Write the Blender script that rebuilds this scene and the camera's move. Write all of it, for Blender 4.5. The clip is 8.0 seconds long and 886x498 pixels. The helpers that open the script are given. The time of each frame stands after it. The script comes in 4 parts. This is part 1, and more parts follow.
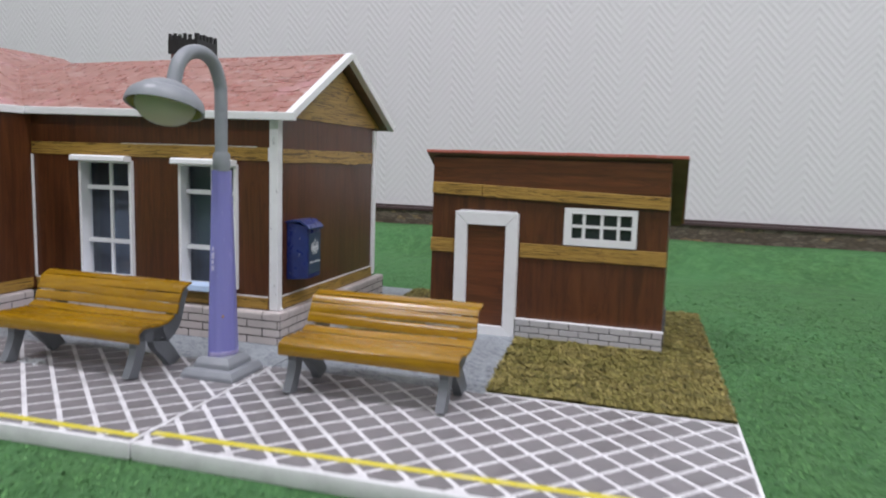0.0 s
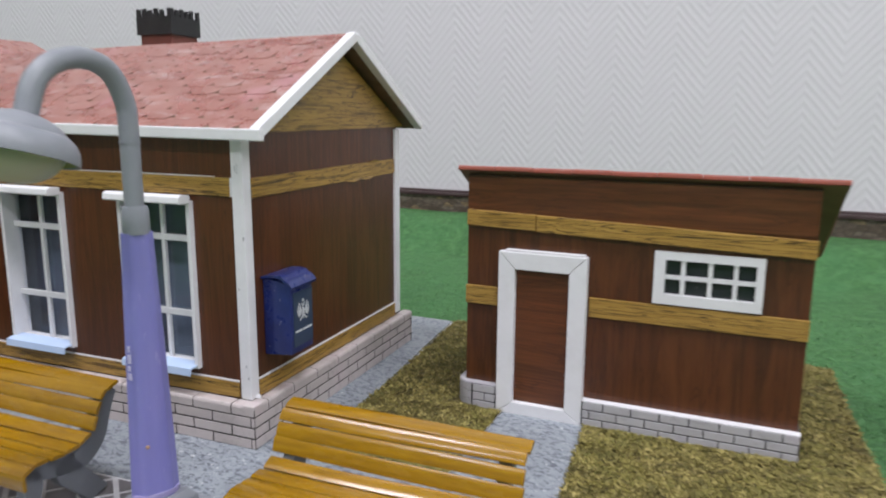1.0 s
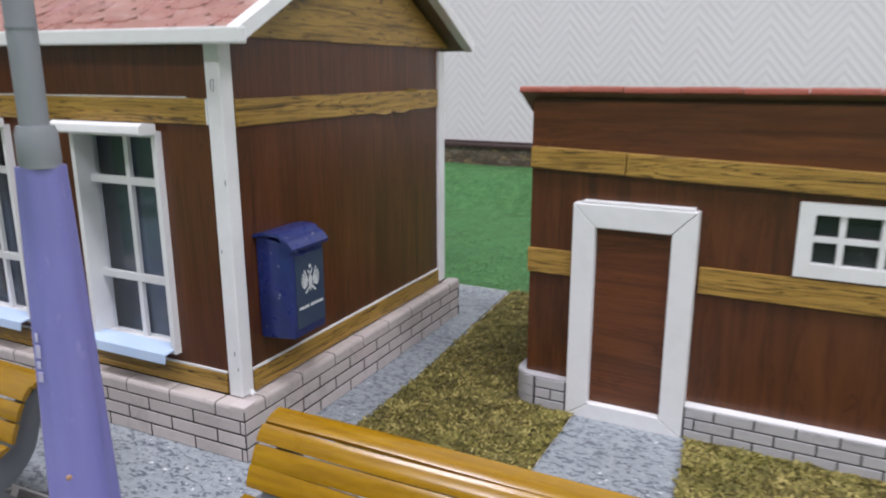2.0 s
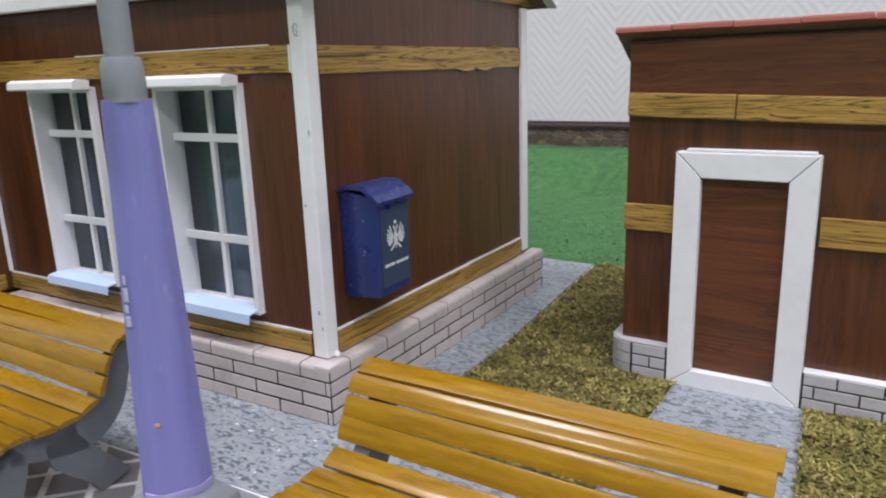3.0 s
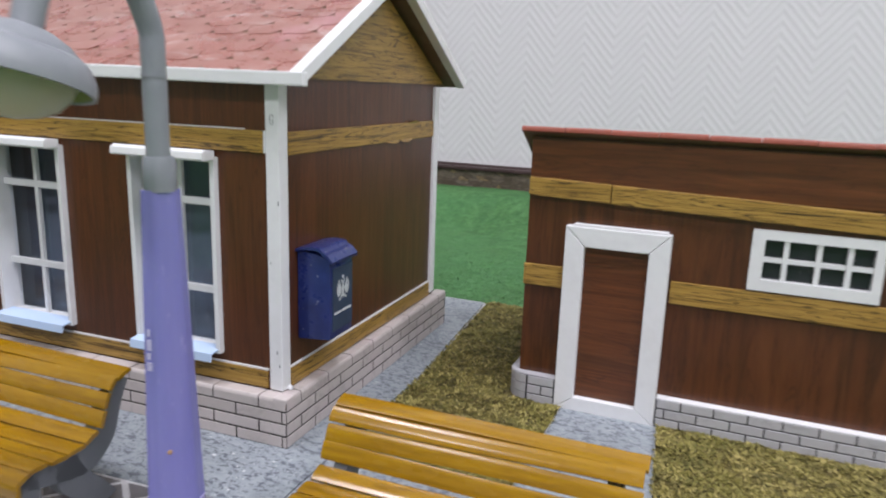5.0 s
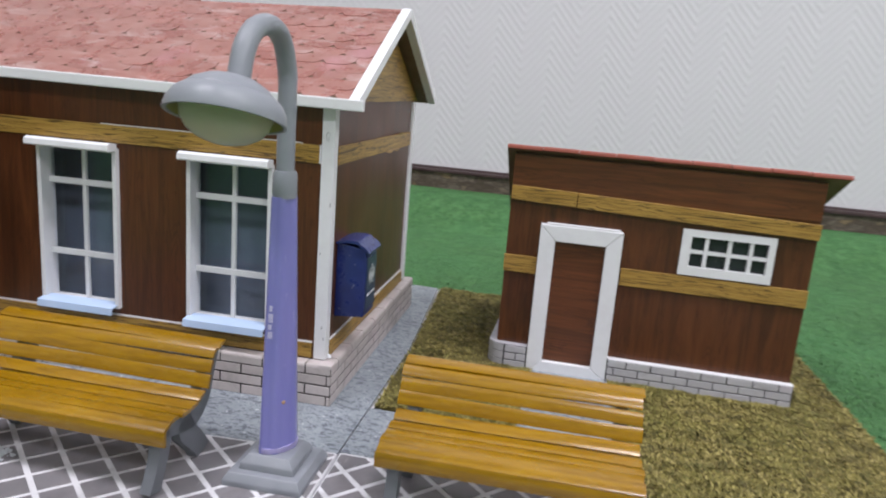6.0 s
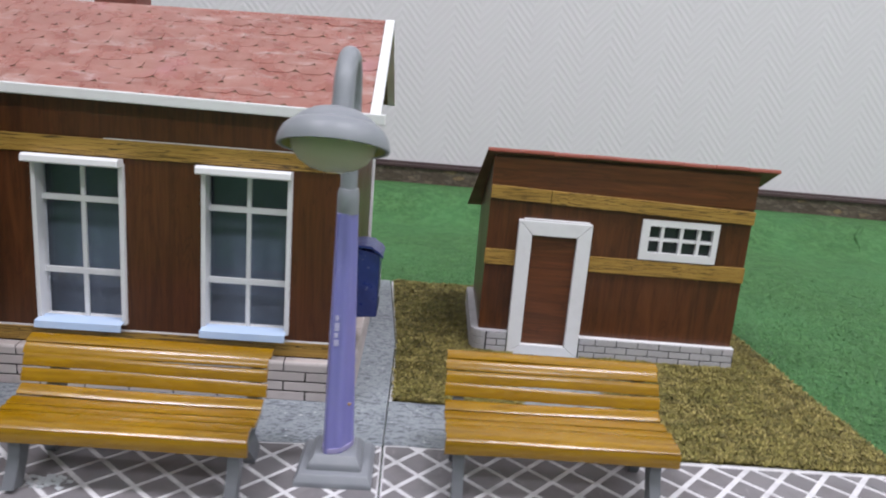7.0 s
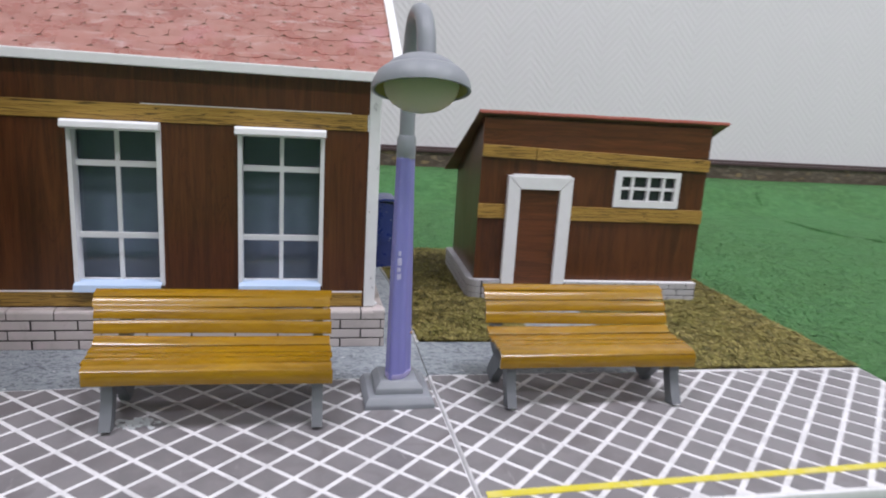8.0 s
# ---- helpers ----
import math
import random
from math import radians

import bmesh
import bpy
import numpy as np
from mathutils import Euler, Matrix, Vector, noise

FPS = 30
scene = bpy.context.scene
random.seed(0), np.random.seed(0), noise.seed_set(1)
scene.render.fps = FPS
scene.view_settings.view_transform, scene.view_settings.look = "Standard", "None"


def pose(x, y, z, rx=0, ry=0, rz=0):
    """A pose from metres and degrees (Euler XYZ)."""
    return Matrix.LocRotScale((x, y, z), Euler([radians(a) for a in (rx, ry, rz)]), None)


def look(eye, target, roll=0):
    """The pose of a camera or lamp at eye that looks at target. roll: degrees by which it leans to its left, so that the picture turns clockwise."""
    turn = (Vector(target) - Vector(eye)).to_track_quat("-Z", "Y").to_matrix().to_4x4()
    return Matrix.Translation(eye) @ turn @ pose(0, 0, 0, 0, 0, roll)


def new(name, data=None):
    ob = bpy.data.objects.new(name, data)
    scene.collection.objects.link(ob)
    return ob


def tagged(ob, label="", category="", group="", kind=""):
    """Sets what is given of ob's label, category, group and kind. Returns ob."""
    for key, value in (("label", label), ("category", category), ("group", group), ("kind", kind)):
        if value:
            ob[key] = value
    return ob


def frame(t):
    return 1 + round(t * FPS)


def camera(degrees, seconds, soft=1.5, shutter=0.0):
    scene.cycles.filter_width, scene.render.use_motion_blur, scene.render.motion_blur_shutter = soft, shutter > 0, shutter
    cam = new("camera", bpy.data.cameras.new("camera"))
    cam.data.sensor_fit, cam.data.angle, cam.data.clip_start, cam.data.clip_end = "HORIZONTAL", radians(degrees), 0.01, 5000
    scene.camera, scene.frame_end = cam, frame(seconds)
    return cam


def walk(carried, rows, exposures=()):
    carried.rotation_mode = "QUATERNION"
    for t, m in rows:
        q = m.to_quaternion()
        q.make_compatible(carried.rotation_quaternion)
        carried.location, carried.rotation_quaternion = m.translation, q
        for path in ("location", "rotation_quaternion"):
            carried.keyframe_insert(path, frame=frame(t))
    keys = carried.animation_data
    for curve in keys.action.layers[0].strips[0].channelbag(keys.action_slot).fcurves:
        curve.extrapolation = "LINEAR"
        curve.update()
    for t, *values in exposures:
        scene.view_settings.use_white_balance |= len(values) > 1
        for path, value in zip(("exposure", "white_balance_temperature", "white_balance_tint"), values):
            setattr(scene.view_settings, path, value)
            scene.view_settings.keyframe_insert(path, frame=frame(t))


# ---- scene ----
cam = camera(63.45, 8.0, soft=2.0, shutter=0.62)
PATH = [
    (0, (0.02799, 0.02064, 0.16063), (-0.28298, 0.96305, 0.03754), 1.789),
    (0.034, (0.02726, 0.02473, 0.16254), (-0.28636, 0.96589, 0.03771), 1.752),
    (0.1, (0.02543, 0.03504, 0.16737), (-0.29489, 0.97304, 0.03814), 1.659),
    (0.2, (0.02169, 0.05615, 0.17726), (-0.31236, 0.98769, 0.03901), 1.468),
    (0.3, (0.01702, 0.08243, 0.18955), (-0.33408, 1.00593, 0.04011), 1.231),
    (0.5, (0.01072, 0.11794, 0.20618), (-0.36346, 1.03057, 0.04158), 0.910),
    (1, (-0.01574, 0.19607, 0.20324), (-0.40344, 1.09824, 0.01411), 0.420),
    (1.2, (-0.02625, 0.21820, 0.19489), (-0.42679, 1.11228, -0.00560), 0.479),
    (2.3, (-0.06643, 0.30962, 0.16341), (-0.54398, 1.15031, -0.09194), -0.775),
    (2.5, (-0.06994, 0.31042, 0.15390), (-0.56709, 1.13769, -0.10775), -1.263),
    (3, (-0.07417, 0.30319, 0.15516), (-0.60580, 1.11410, -0.08940), -1.938),
    (3.5, (-0.07578, 0.30193, 0.15112), (-0.61537, 1.11181, -0.07897), -1.527),
    (4, (-0.07649, 0.29617, 0.15227), (-0.60940, 1.11311, -0.06822), -0.685),
    (4.5, (-0.07474, 0.27861, 0.16689), (-0.55126, 1.12944, -0.05452), 0.347),
    (4.7, (-0.07115, 0.26418, 0.17548), (-0.49859, 1.14132, -0.04343), 1.037),
    (5.8, (-0.11034, 0.14089, 0.20678), (-0.35369, 1.08482, -0.01633), 4.061),
    (6, (-0.12842, 0.12583, 0.20415), (-0.31758, 1.08264, -0.01659), 4.628),
    (6.5, (-0.17784, 0.10247, 0.21449), (-0.24935, 1.07457, -0.00888), 5.080),
    (7, (-0.22174, 0.08530, 0.21745), (-0.20729, 1.05757, -0.01594), 4.682),
    (7.5, (-0.26742, 0.07086, 0.19890), (-0.19091, 1.03942, -0.03784), 3.851),
    (8, (-0.30658, 0.04251, 0.19218), (-0.14470, 1.00175, -0.03947), 3.506),
]
# the clip's camera brightens as it nears the dark walls
EXPOSURES = [(0, -0.10), (1, 0.02), (2.3, 0.12), (4.5, 0.13), (6, 0.03), (8, -0.04)]
walk(cam, [(t, look(eye, target, roll)) for t, eye, target, roll in PATH], EXPOSURES)

# ---- light ----
world = bpy.data.worlds.new("world")
scene.world = world
world.use_nodes = True
world.node_tree.nodes["Background"].inputs[0].default_value = (0.9, 0.95, 1.0, 1)
world.node_tree.nodes["Background"].inputs[1].default_value = 0.02


def ceiling_lamp(x, y, sx, sy, power):
    data = bpy.data.lights.new("ceiling_lamp", "AREA")
    data.shape, data.size, data.size_y, data.energy = "RECTANGLE", sx, sy, power
    data.color = (1.0, 0.955, 1.07)
    ob = new("ceiling_lamp", data)
    ob.matrix_world = pose(x, y, 2.57)
    return ob


for lamp_x, near, far in ((-1.20, 33, 21), (0.45, 30, 20), (2.0, 32, 29)):
    ceiling_lamp(lamp_x, 0.0, 0.6, 0.6, near)
    ceiling_lamp(lamp_x, -1.85, 0.42, 0.42, far)


# ---- materials ----
class Nodes:
    """A short way to write node trees."""

    def __init__(self, name):
        self.mat = bpy.data.materials.new(name)
        self.mat.use_nodes = True
        self.tree = self.mat.node_tree
        self.bsdf = self.tree.nodes["Principled BSDF"]

    def add(self, kind, **ins):
        n = self.tree.nodes.new(kind)
        for k, v in ins.items():
            self.put(n, k.replace("_", " "), v)
        return n

    def put(self, n, key, v):
        sock = n.inputs[int(key[1:])] if key[0] == "i" and key[1:].isdigit() else n.inputs[key]
        if hasattr(v, "is_linked"):
            self.tree.links.new(v, sock)
        else:
            sock.default_value = v

    def math(self, op, a, b=0.0, c=0.0):
        n = self.add("ShaderNodeMath", i0=a, i1=b, i2=c)
        n.operation = op
        return n.outputs[0]

    def coords(self, scale=(1, 1, 1), turn=(0, 0, 0), kind="Object"):
        c = self.add("ShaderNodeTexCoord").outputs[kind]
        return self.add("ShaderNodeMapping", Vector=c, Scale=scale, Rotation=turn).outputs[0]

    def noise(self, vec, scale, detail=4.0, rough=0.55, warp=0.0):
        return self.add("ShaderNodeTexNoise", Vector=vec, Scale=scale, Detail=detail, Roughness=rough, Distortion=warp).outputs["Fac"]

    def ramp(self, fac, *stops):
        n = self.add("ShaderNodeValToRGB", Fac=fac)
        e = n.color_ramp.elements
        while len(e) < len(stops):
            e.new(0.5)
        for el, (p, col) in zip(e, stops):
            el.position = p
            el.color = (*col, 1) if len(col) == 3 else col
        return n.outputs["Color"]

    def mix(self, fac, a, b, mode="MIX"):
        n = self.add("ShaderNodeMix")
        n.data_type, n.blend_type = "RGBA", mode
        self.put(n, "i0", fac)
        self.put(n, "i6", a if hasattr(a, "is_linked") else (*a, 1))
        self.put(n, "i7", b if hasattr(b, "is_linked") else (*b, 1))
        return n.outputs[2]

    def bump(self, height, strength, distance):
        n = self.add("ShaderNodeBump", Height=height, Strength=strength, Distance=distance)
        self.put(self.bsdf, "Normal", n.outputs[0])

    def done(self, color=None, rough=0.5, **ins):
        if color is not None:
            self.put(self.bsdf, "Base Color", color if hasattr(color, "is_linked") else (*color, 1))
        self.put(self.bsdf, "Roughness", rough)
        for k, v in ins.items():
            self.put(self.bsdf, k.replace("_", " "), v)
        return self.mat


def g(v):
    return (v, v, v)


def veneer(name, long_axis=2, tone=1.0):
    """Dark walnut film; the grain runs along one axis."""
    n = Nodes(name)
    sc = [1, 1, 1]
    sc[long_axis] = 0.035
    v = n.coords(tuple(sc))
    fine = n.noise(v, 820, 5, 0.65)
    broad = n.noise(v, 120, 4, 0.6, 1.0)
    flame = n.noise(n.coords(tuple(0.11 if i == long_axis else 1 for i in range(3)), (0.12, 0.12, 0)), 75, 4, 0.55, 2.6)
    patch = n.noise(n.coords(), 14, 2)
    col = n.ramp(fine, (0.25, (0.072 * tone, 0.0208 * tone, 0.0066 * tone)), (0.55, (0.122 * tone, 0.0375 * tone, 0.0118 * tone)), (0.85, (0.172 * tone, 0.056 * tone, 0.018 * tone)))
    col = n.mix(n.ramp(broad, (0.47, g(0)), (0.66, g(0.75))), col, (0.044 * tone, 0.0150 * tone, 0.0058 * tone))
    col = n.mix(n.ramp(flame, (0.52, g(0)), (0.70, g(0.42))), col, (0.195 * tone, 0.069 * tone, 0.023 * tone))
    vein = n.math("ABSOLUTE", n.math("SUBTRACT", flame, 0.45))
    col = n.mix(n.ramp(vein, (0.0, g(0.6)), (0.022, g(0))), col, (0.034 * tone, 0.0115 * tone, 0.0046 * tone))
    col = n.mix(n.math("MULTIPLY", patch, 0.2), col, (0.140 * tone, 0.050 * tone, 0.018 * tone))
    n.bump(fine, 0.25, 0.0002)
    return n.done(col, n.ramp(patch, (0.3, g(0.30)), (0.7, g(0.42))))


def oak(name, long_axis=0):
    """Light oak film with dark pores that run along the strip."""
    n = Nodes(name)
    sc = [1, 1, 1]
    sc[long_axis] = 0.035
    v = n.coords(tuple(sc))
    fine = n.noise(v, 900, 4, 0.6)
    pores = n.noise(v, 700, 4, 0.75, 0.5)
    lines = n.noise(v, 330, 2, 0.5, 1.1)
    patch = n.noise(n.coords(), 30, 2)
    col = n.ramp(fine, (0.3, (0.27, 0.150, 0.022)), (0.7, (0.48, 0.295, 0.068)))
    col = n.mix(n.math("MULTIPLY", patch, 0.35), col, (0.38, 0.235, 0.065))
    col = n.mix(n.ramp(pores, (0.56, g(0)), (0.64, g(0.75))), col, (0.085, 0.043, 0.010))
    for level, width in ((0.45, 0.020), (0.57, 0.026)):
        edge = n.math("ABSOLUTE", n.math("SUBTRACT", lines, level))
        col = n.mix(n.ramp(edge, (0.004, g(0.95)), (width, g(0))), col, (0.040, 0.020, 0.006))
    n.bump(fine, 0.2, 0.0002)
    return n.done(col, 0.4)


def plain(name, color, rough, spot=0.0, scale=120, dirt=(0.3, 0.28, 0.25), amount=0.12, bump=0.0, **ins):
    """Paint or plastic with soft stains and a fine grain."""
    n = Nodes(name)
    v = n.coords()
    stains = n.noise(v, scale, 6, 0.65)
    grain = n.noise(v, scale * 9, 3, 0.6)
    col = n.mix(n.math("MULTIPLY", n.ramp(stains, (0.45, g(0)), (0.75, g(1))), amount), color, dirt)
    col = n.mix(n.math("MULTIPLY", grain, 0.10), col, tuple(c * 0.55 for c in color))
    if spot:
        specks = n.ramp(n.noise(v, scale * 4, 2, 0.5), (0.68, g(0)), (0.73, g(1)))
        col = n.mix(n.math("MULTIPLY", specks, spot), col, (0.75, 0.75, 0.74))
    if bump:
        n.bump(n.math("ADD", stains, n.math("MULTIPLY", grain, 0.4)), bump, 0.0004)
    return n.done(col, n.ramp(stains, (0.3, g(max(0.03, rough - 0.08))), (0.7, g(rough + 0.1))), **ins)


WALNUT = veneer("walnut_film", 2, 0.76)
WALNUT_DOOR = veneer("walnut_door_film", 0, 1.05)
OAK = oak("oak_film")
OAK_SIDE = oak("oak_film_side", 1)
WHITE = plain("white_card", (0.78, 0.79, 0.80), 0.42, 0, 60, (0.42, 0.41, 0.40), 0.18, 0.08)
BOARD_WHITE = plain("white_board", (0.73, 0.735, 0.745), 0.5, 0, 55, (0.34, 0.35, 0.34), 0.42, 0.15)
PAVING_WHITE = plain("paving_joint_print", (0.70, 0.70, 0.715), 0.45, 0, 75, (0.28, 0.275, 0.28), 0.6, 0.1)
BLUE_SILL = plain("pale_blue_card", (0.46, 0.60, 0.80), 0.38, 0, 70, (0.62, 0.68, 0.75), 0.3, 0.06)
GREY_PAINT = plain("grey_paint", (0.23, 0.248, 0.272), 0.42, 0, 90, (0.30, 0.31, 0.33), 0.35, 0.3)
LEG_PAINT = plain("dark_grey_paint", (0.135, 0.146, 0.160), 0.45, 0, 90, (0.2, 0.21, 0.22), 0.3, 0.3)
BLUE_PAINT = plain("blue_paint", (0.018, 0.032, 0.155), 0.3, 0.35, 110, (0.01, 0.014, 0.07), 0.6, 0.5, Coat_Weight=0.15)
BLUE_PLATE = plain("dark_blue_print", (0.035, 0.058, 0.105), 0.35, 0, 200, (0.06, 0.08, 0.1), 0.4)
PRINT_WHITE = plain("white_print", (0.60, 0.64, 0.66), 0.5)
BLACK = plain("black_plastic", (0.012, 0.012, 0.013), 0.4, 0, 200, (0.05, 0.05, 0.05), 0.3, 0.2)
CHIMNEY_RED = plain("chimney_red", (0.20, 0.06, 0.045), 0.6, 0, 90, (0.1, 0.05, 0.04), 0.5)
SHED_RED = plain("red_roof_card", (0.27, 0.058, 0.030), 0.45, 0, 90, (0.20, 0.06, 0.04), 0.6, 0.2)
ROOF_UNDER = plain("roof_underside", (0.16, 0.10, 0.055), 0.6, 0, 60, (0.08, 0.05, 0.03), 0.4)
YELLOW = plain("yellow_paint", (0.60, 0.52, 0.035), 0.45, 0, 150, (0.75, 0.72, 0.45), 0.5, 0.1)
JOINT = plain("dark_joint", (0.02, 0.017, 0.015), 0.7)
SHED_JOINT = plain("shed_joint", (0.04, 0.04, 0.043), 0.7)
ROOM_PAINT = plain("room_paint", (0.50, 0.50, 0.49), 0.7, 0, 3)
CEILING_PAINT = plain("ceiling_paint", (0.8, 0.8, 0.79), 0.8, 0, 3)
# blue-grey of the room mirrored in the house panes, put into a card's colour
PANE_REFLECTION = plain("pane_reflection_tint", (0.120, 0.150, 0.198), 0.6, 0, 25, (0.055, 0.07, 0.10), 0.5)
DARK_PANE = plain("black_film", (0.022, 0.025, 0.03), 0.18, 0, 80, (0.04, 0.045, 0.05), 0.3)
RUST = plain("rust_spot", (0.34, 0.21, 0.13), 0.7)
WORN_PRINT = plain("worn_print", (0.52, 0.50, 0.68), 0.5, 0, 500, (0.22, 0.20, 0.45), 0.6)
PINK = plain("pale_pink_plastic", (0.36, 0.33, 0.58), 0.35, 0, 200, (0.58, 0.52, 0.68), 0.5)


def lilac_plastic():
    n = Nodes("lilac_plastic")
    v = n.coords()
    st = n.noise(n.coords((1, 1, 0.1)), 160, 4)
    sc = n.ramp(n.noise(n.coords((1, 1, 0.25)), 420, 4, 0.7), (0.62, g(0)), (0.70, g(1)))
    col = n.mix(st, (0.168, 0.168, 0.43), (0.24, 0.236, 0.53))
    col = n.mix(n.math("MULTIPLY", sc, 0.18), col, (0.5, 0.46, 0.68))
    n.bump(n.noise(v, 300, 3), 0.08, 0.0004)
    return n.done(col, 0.3, Subsurface_Weight=0.25, Subsurface_Radius=(0.01, 0.01, 0.014), Subsurface_Scale=0.4)


def varnish():
    """Honey-coloured wood stain under thick gloss, brushed along the slat."""
    n = Nodes("honey_varnish")
    v = n.coords((0.10, 1, 1))
    fine = n.noise(v, 420, 4, 0.6)
    pools = n.noise(n.coords((0.35, 1, 1)), 90, 3)
    r = n.add("ShaderNodeObjectInfo").outputs["Random"]
    col = n.ramp(fine, (0.25, (0.165, 0.078, 0.001)), (0.55, (0.300, 0.160, 0.0012)), (0.8, (0.40, 0.226, 0.002)))
    col = n.mix(n.math("MULTIPLY", pools, 0.45), col, (0.225, 0.112, 0.003))
    col = n.mix(n.math("MULTIPLY", r, 0.25), col, (0.35, 0.192, 0.006))
    nick = n.ramp(n.noise(n.coords((0.09, 1, 1)), 300, 5, 0.75), (0.69, g(0)), (0.73, g(0.38)))
    col = n.mix(nick, col, (0.62, 0.52, 0.34))
    dark = n.ramp(n.noise(n.coords((0.12, 1, 1), (0, 0, 0.02)), 210, 4, 0.7), (0.62, g(0)), (0.72, g(0.55)))
    col = n.mix(dark, col, (0.13, 0.055, 0.002))
    n.bump(n.math("ADD", pools, n.math("MULTIPLY", fine, 0.35)), 0.36, 0.0006)
    return n.done(col, n.ramp(pools, (0.3, g(0.20)), (0.75, g(0.36))), Coat_Weight=0.78, Coat_Roughness=0.19, Specular_IOR_Level=0.2)


def masonry(name, light, dark):
    n = Nodes(name)
    v = n.coords(kind="Generated")
    w = n.add("ShaderNodeNewGeometry").outputs["Position"]
    r = n.add("ShaderNodeObjectInfo").outputs["Random"]
    st = n.noise(w, 130, 5, 0.6)
    gr = n.noise(w, 900, 3, 0.6)
    col = n.mix(n.math("ADD", n.math("MULTIPLY", r, 0.5), n.math("MULTIPLY", st, 0.5)), light, dark)
    col = n.mix(n.math("MULTIPLY", gr, 0.35), col, tuple(c * 0.7 for c in light))
    pink = n.ramp(n.noise(w, 34, 3, 0.6, 0.5), (0.56, g(0)), (0.72, g(0.45)))
    col = n.mix(pink, col, (light[0] * 1.05, light[1] * 0.9, light[2] * 1.0))
    smudge = n.ramp(n.noise(w, 62, 5, 0.7, 0.8), (0.52, g(0)), (0.72, g(0.6)))
    col = n.mix(smudge, col, tuple(c * 0.62 for c in dark))
    n.bump(gr, 0.25, 0.0002)
    return n.done(col, 0.55)


def shingle_material():
    n = Nodes("red_shingle_print")
    w = n.add("ShaderNodeNewGeometry").outputs["Position"]
    r = n.add("ShaderNodeObjectInfo").outputs["Random"]
    st = n.noise(w, 55, 5, 0.65, 0.4)
    faded = n.ramp(n.noise(w, 16, 3, 0.5), (0.58, g(0)), (0.74, g(1)))
    gr = n.noise(w, 700, 3)
    fade_sheen = n.noise(n.add("ShaderNodeMapping", Vector=w, Scale=(0.35, 1, 1)).outputs[0], 95, 5, 0.7, 0.6)
    col = n.mix(r, (0.245, 0.086, 0.063), (0.320, 0.124, 0.095))
    # pale patches and streaks: faded print plus white sheen put into the colour
    col = n.mix(n.ramp(st, (0.42, g(0)), (0.70, g(0.7))), col, (0.40, 0.235, 0.195))
    col = n.mix(n.ramp(fade_sheen, (0.55, g(0)), (0.72, g(0.75))), col, (0.52, 0.42, 0.39))
    col = n.mix(n.math("MULTIPLY", faded, 0.6), col, (0.56, 0.28, 0.33))
    col = n.mix(n.math("MULTIPLY", gr, 0.3), col, (0.19, 0.055, 0.045))
    return n.done(col, n.ramp(st, (0.3, g(0.22)), (0.7, g(0.36))))


def tile_material():
    n = Nodes("grey_tile_print")
    w = n.add("ShaderNodeNewGeometry").outputs["Position"]
    r = n.add("ShaderNodeObjectInfo").outputs["Random"]
    st = n.noise(w, 110, 5, 0.6)
    gr = n.noise(w, 1300, 2)
    col = n.mix(r, (0.168, 0.164, 0.172), (0.218, 0.212, 0.222))
    col = n.mix(n.ramp(st, (0.4, g(0)), (0.75, g(0.55))), col, (0.27, 0.25, 0.255))
    blot = n.ramp(n.noise(w, 38, 4, 0.6, 0.6), (0.50, g(0)), (0.66, g(0.55)))
    col = n.mix(blot, col, (0.145, 0.132, 0.138))
    scuff = n.ramp(n.noise(n.add("ShaderNodeMapping", Vector=w, Scale=(1, 0.22, 1), Rotation=(0, 0, 0.7)).outputs[0], 260, 4, 0.7), (0.64, g(0)), (0.72, g(0.5)))
    col = n.mix(scuff, col, (0.36, 0.34, 0.345))
    col = n.mix(n.math("MULTIPLY", gr, 0.3), col, (0.1, 0.09, 0.09))
    return n.done(col, n.ramp(st, (0.3, g(0.32)), (0.7, g(0.5))))


def granite():
    """Blue-grey granite print with dark and light flecks."""
    n = Nodes("granite_print")
    w = n.coords((1, 2.1, 1), (0, 0, 0.35))
    wide = n.noise(n.coords(), 30, 3)
    fine = n.noise(n.coords(), 900, 3, 0.6)
    shade = n.noise(w, 230, 3, 0.6)
    dark = n.ramp(n.noise(w, 250, 2, 0.45, 0.6), (0.555, g(0)), (0.60, g(1)))
    small = n.ramp(n.noise(n.coords((1.7, 1, 1), (0, 0, 1.1)), 420, 2, 0.5), (0.60, g(0)), (0.65, g(0.8)))
    pale = n.ramp(n.noise(n.coords((1, 1, 1), (0, 0, 1)), 300, 2, 0.5), (0.69, g(0)), (0.72, g(1)))
    col = n.ramp(shade, (0.3, (0.218, 0.256, 0.284)), (0.7, (0.335, 0.372, 0.396)))
    col = n.mix(n.math("MULTIPLY", fine, 0.35), col, (0.30, 0.32, 0.33))
    col = n.mix(n.math("MULTIPLY", wide, 0.25), col, (0.24, 0.27, 0.29))
    col = n.mix(n.math("MULTIPLY", dark, 0.85), col, (0.085, 0.100, 0.125))
    col = n.mix(small, col, (0.135, 0.155, 0.180))
    col = n.mix(n.math("MULTIPLY", pale, 0.7), col, (0.72, 0.75, 0.76))
    return n.done(col, 0.4)


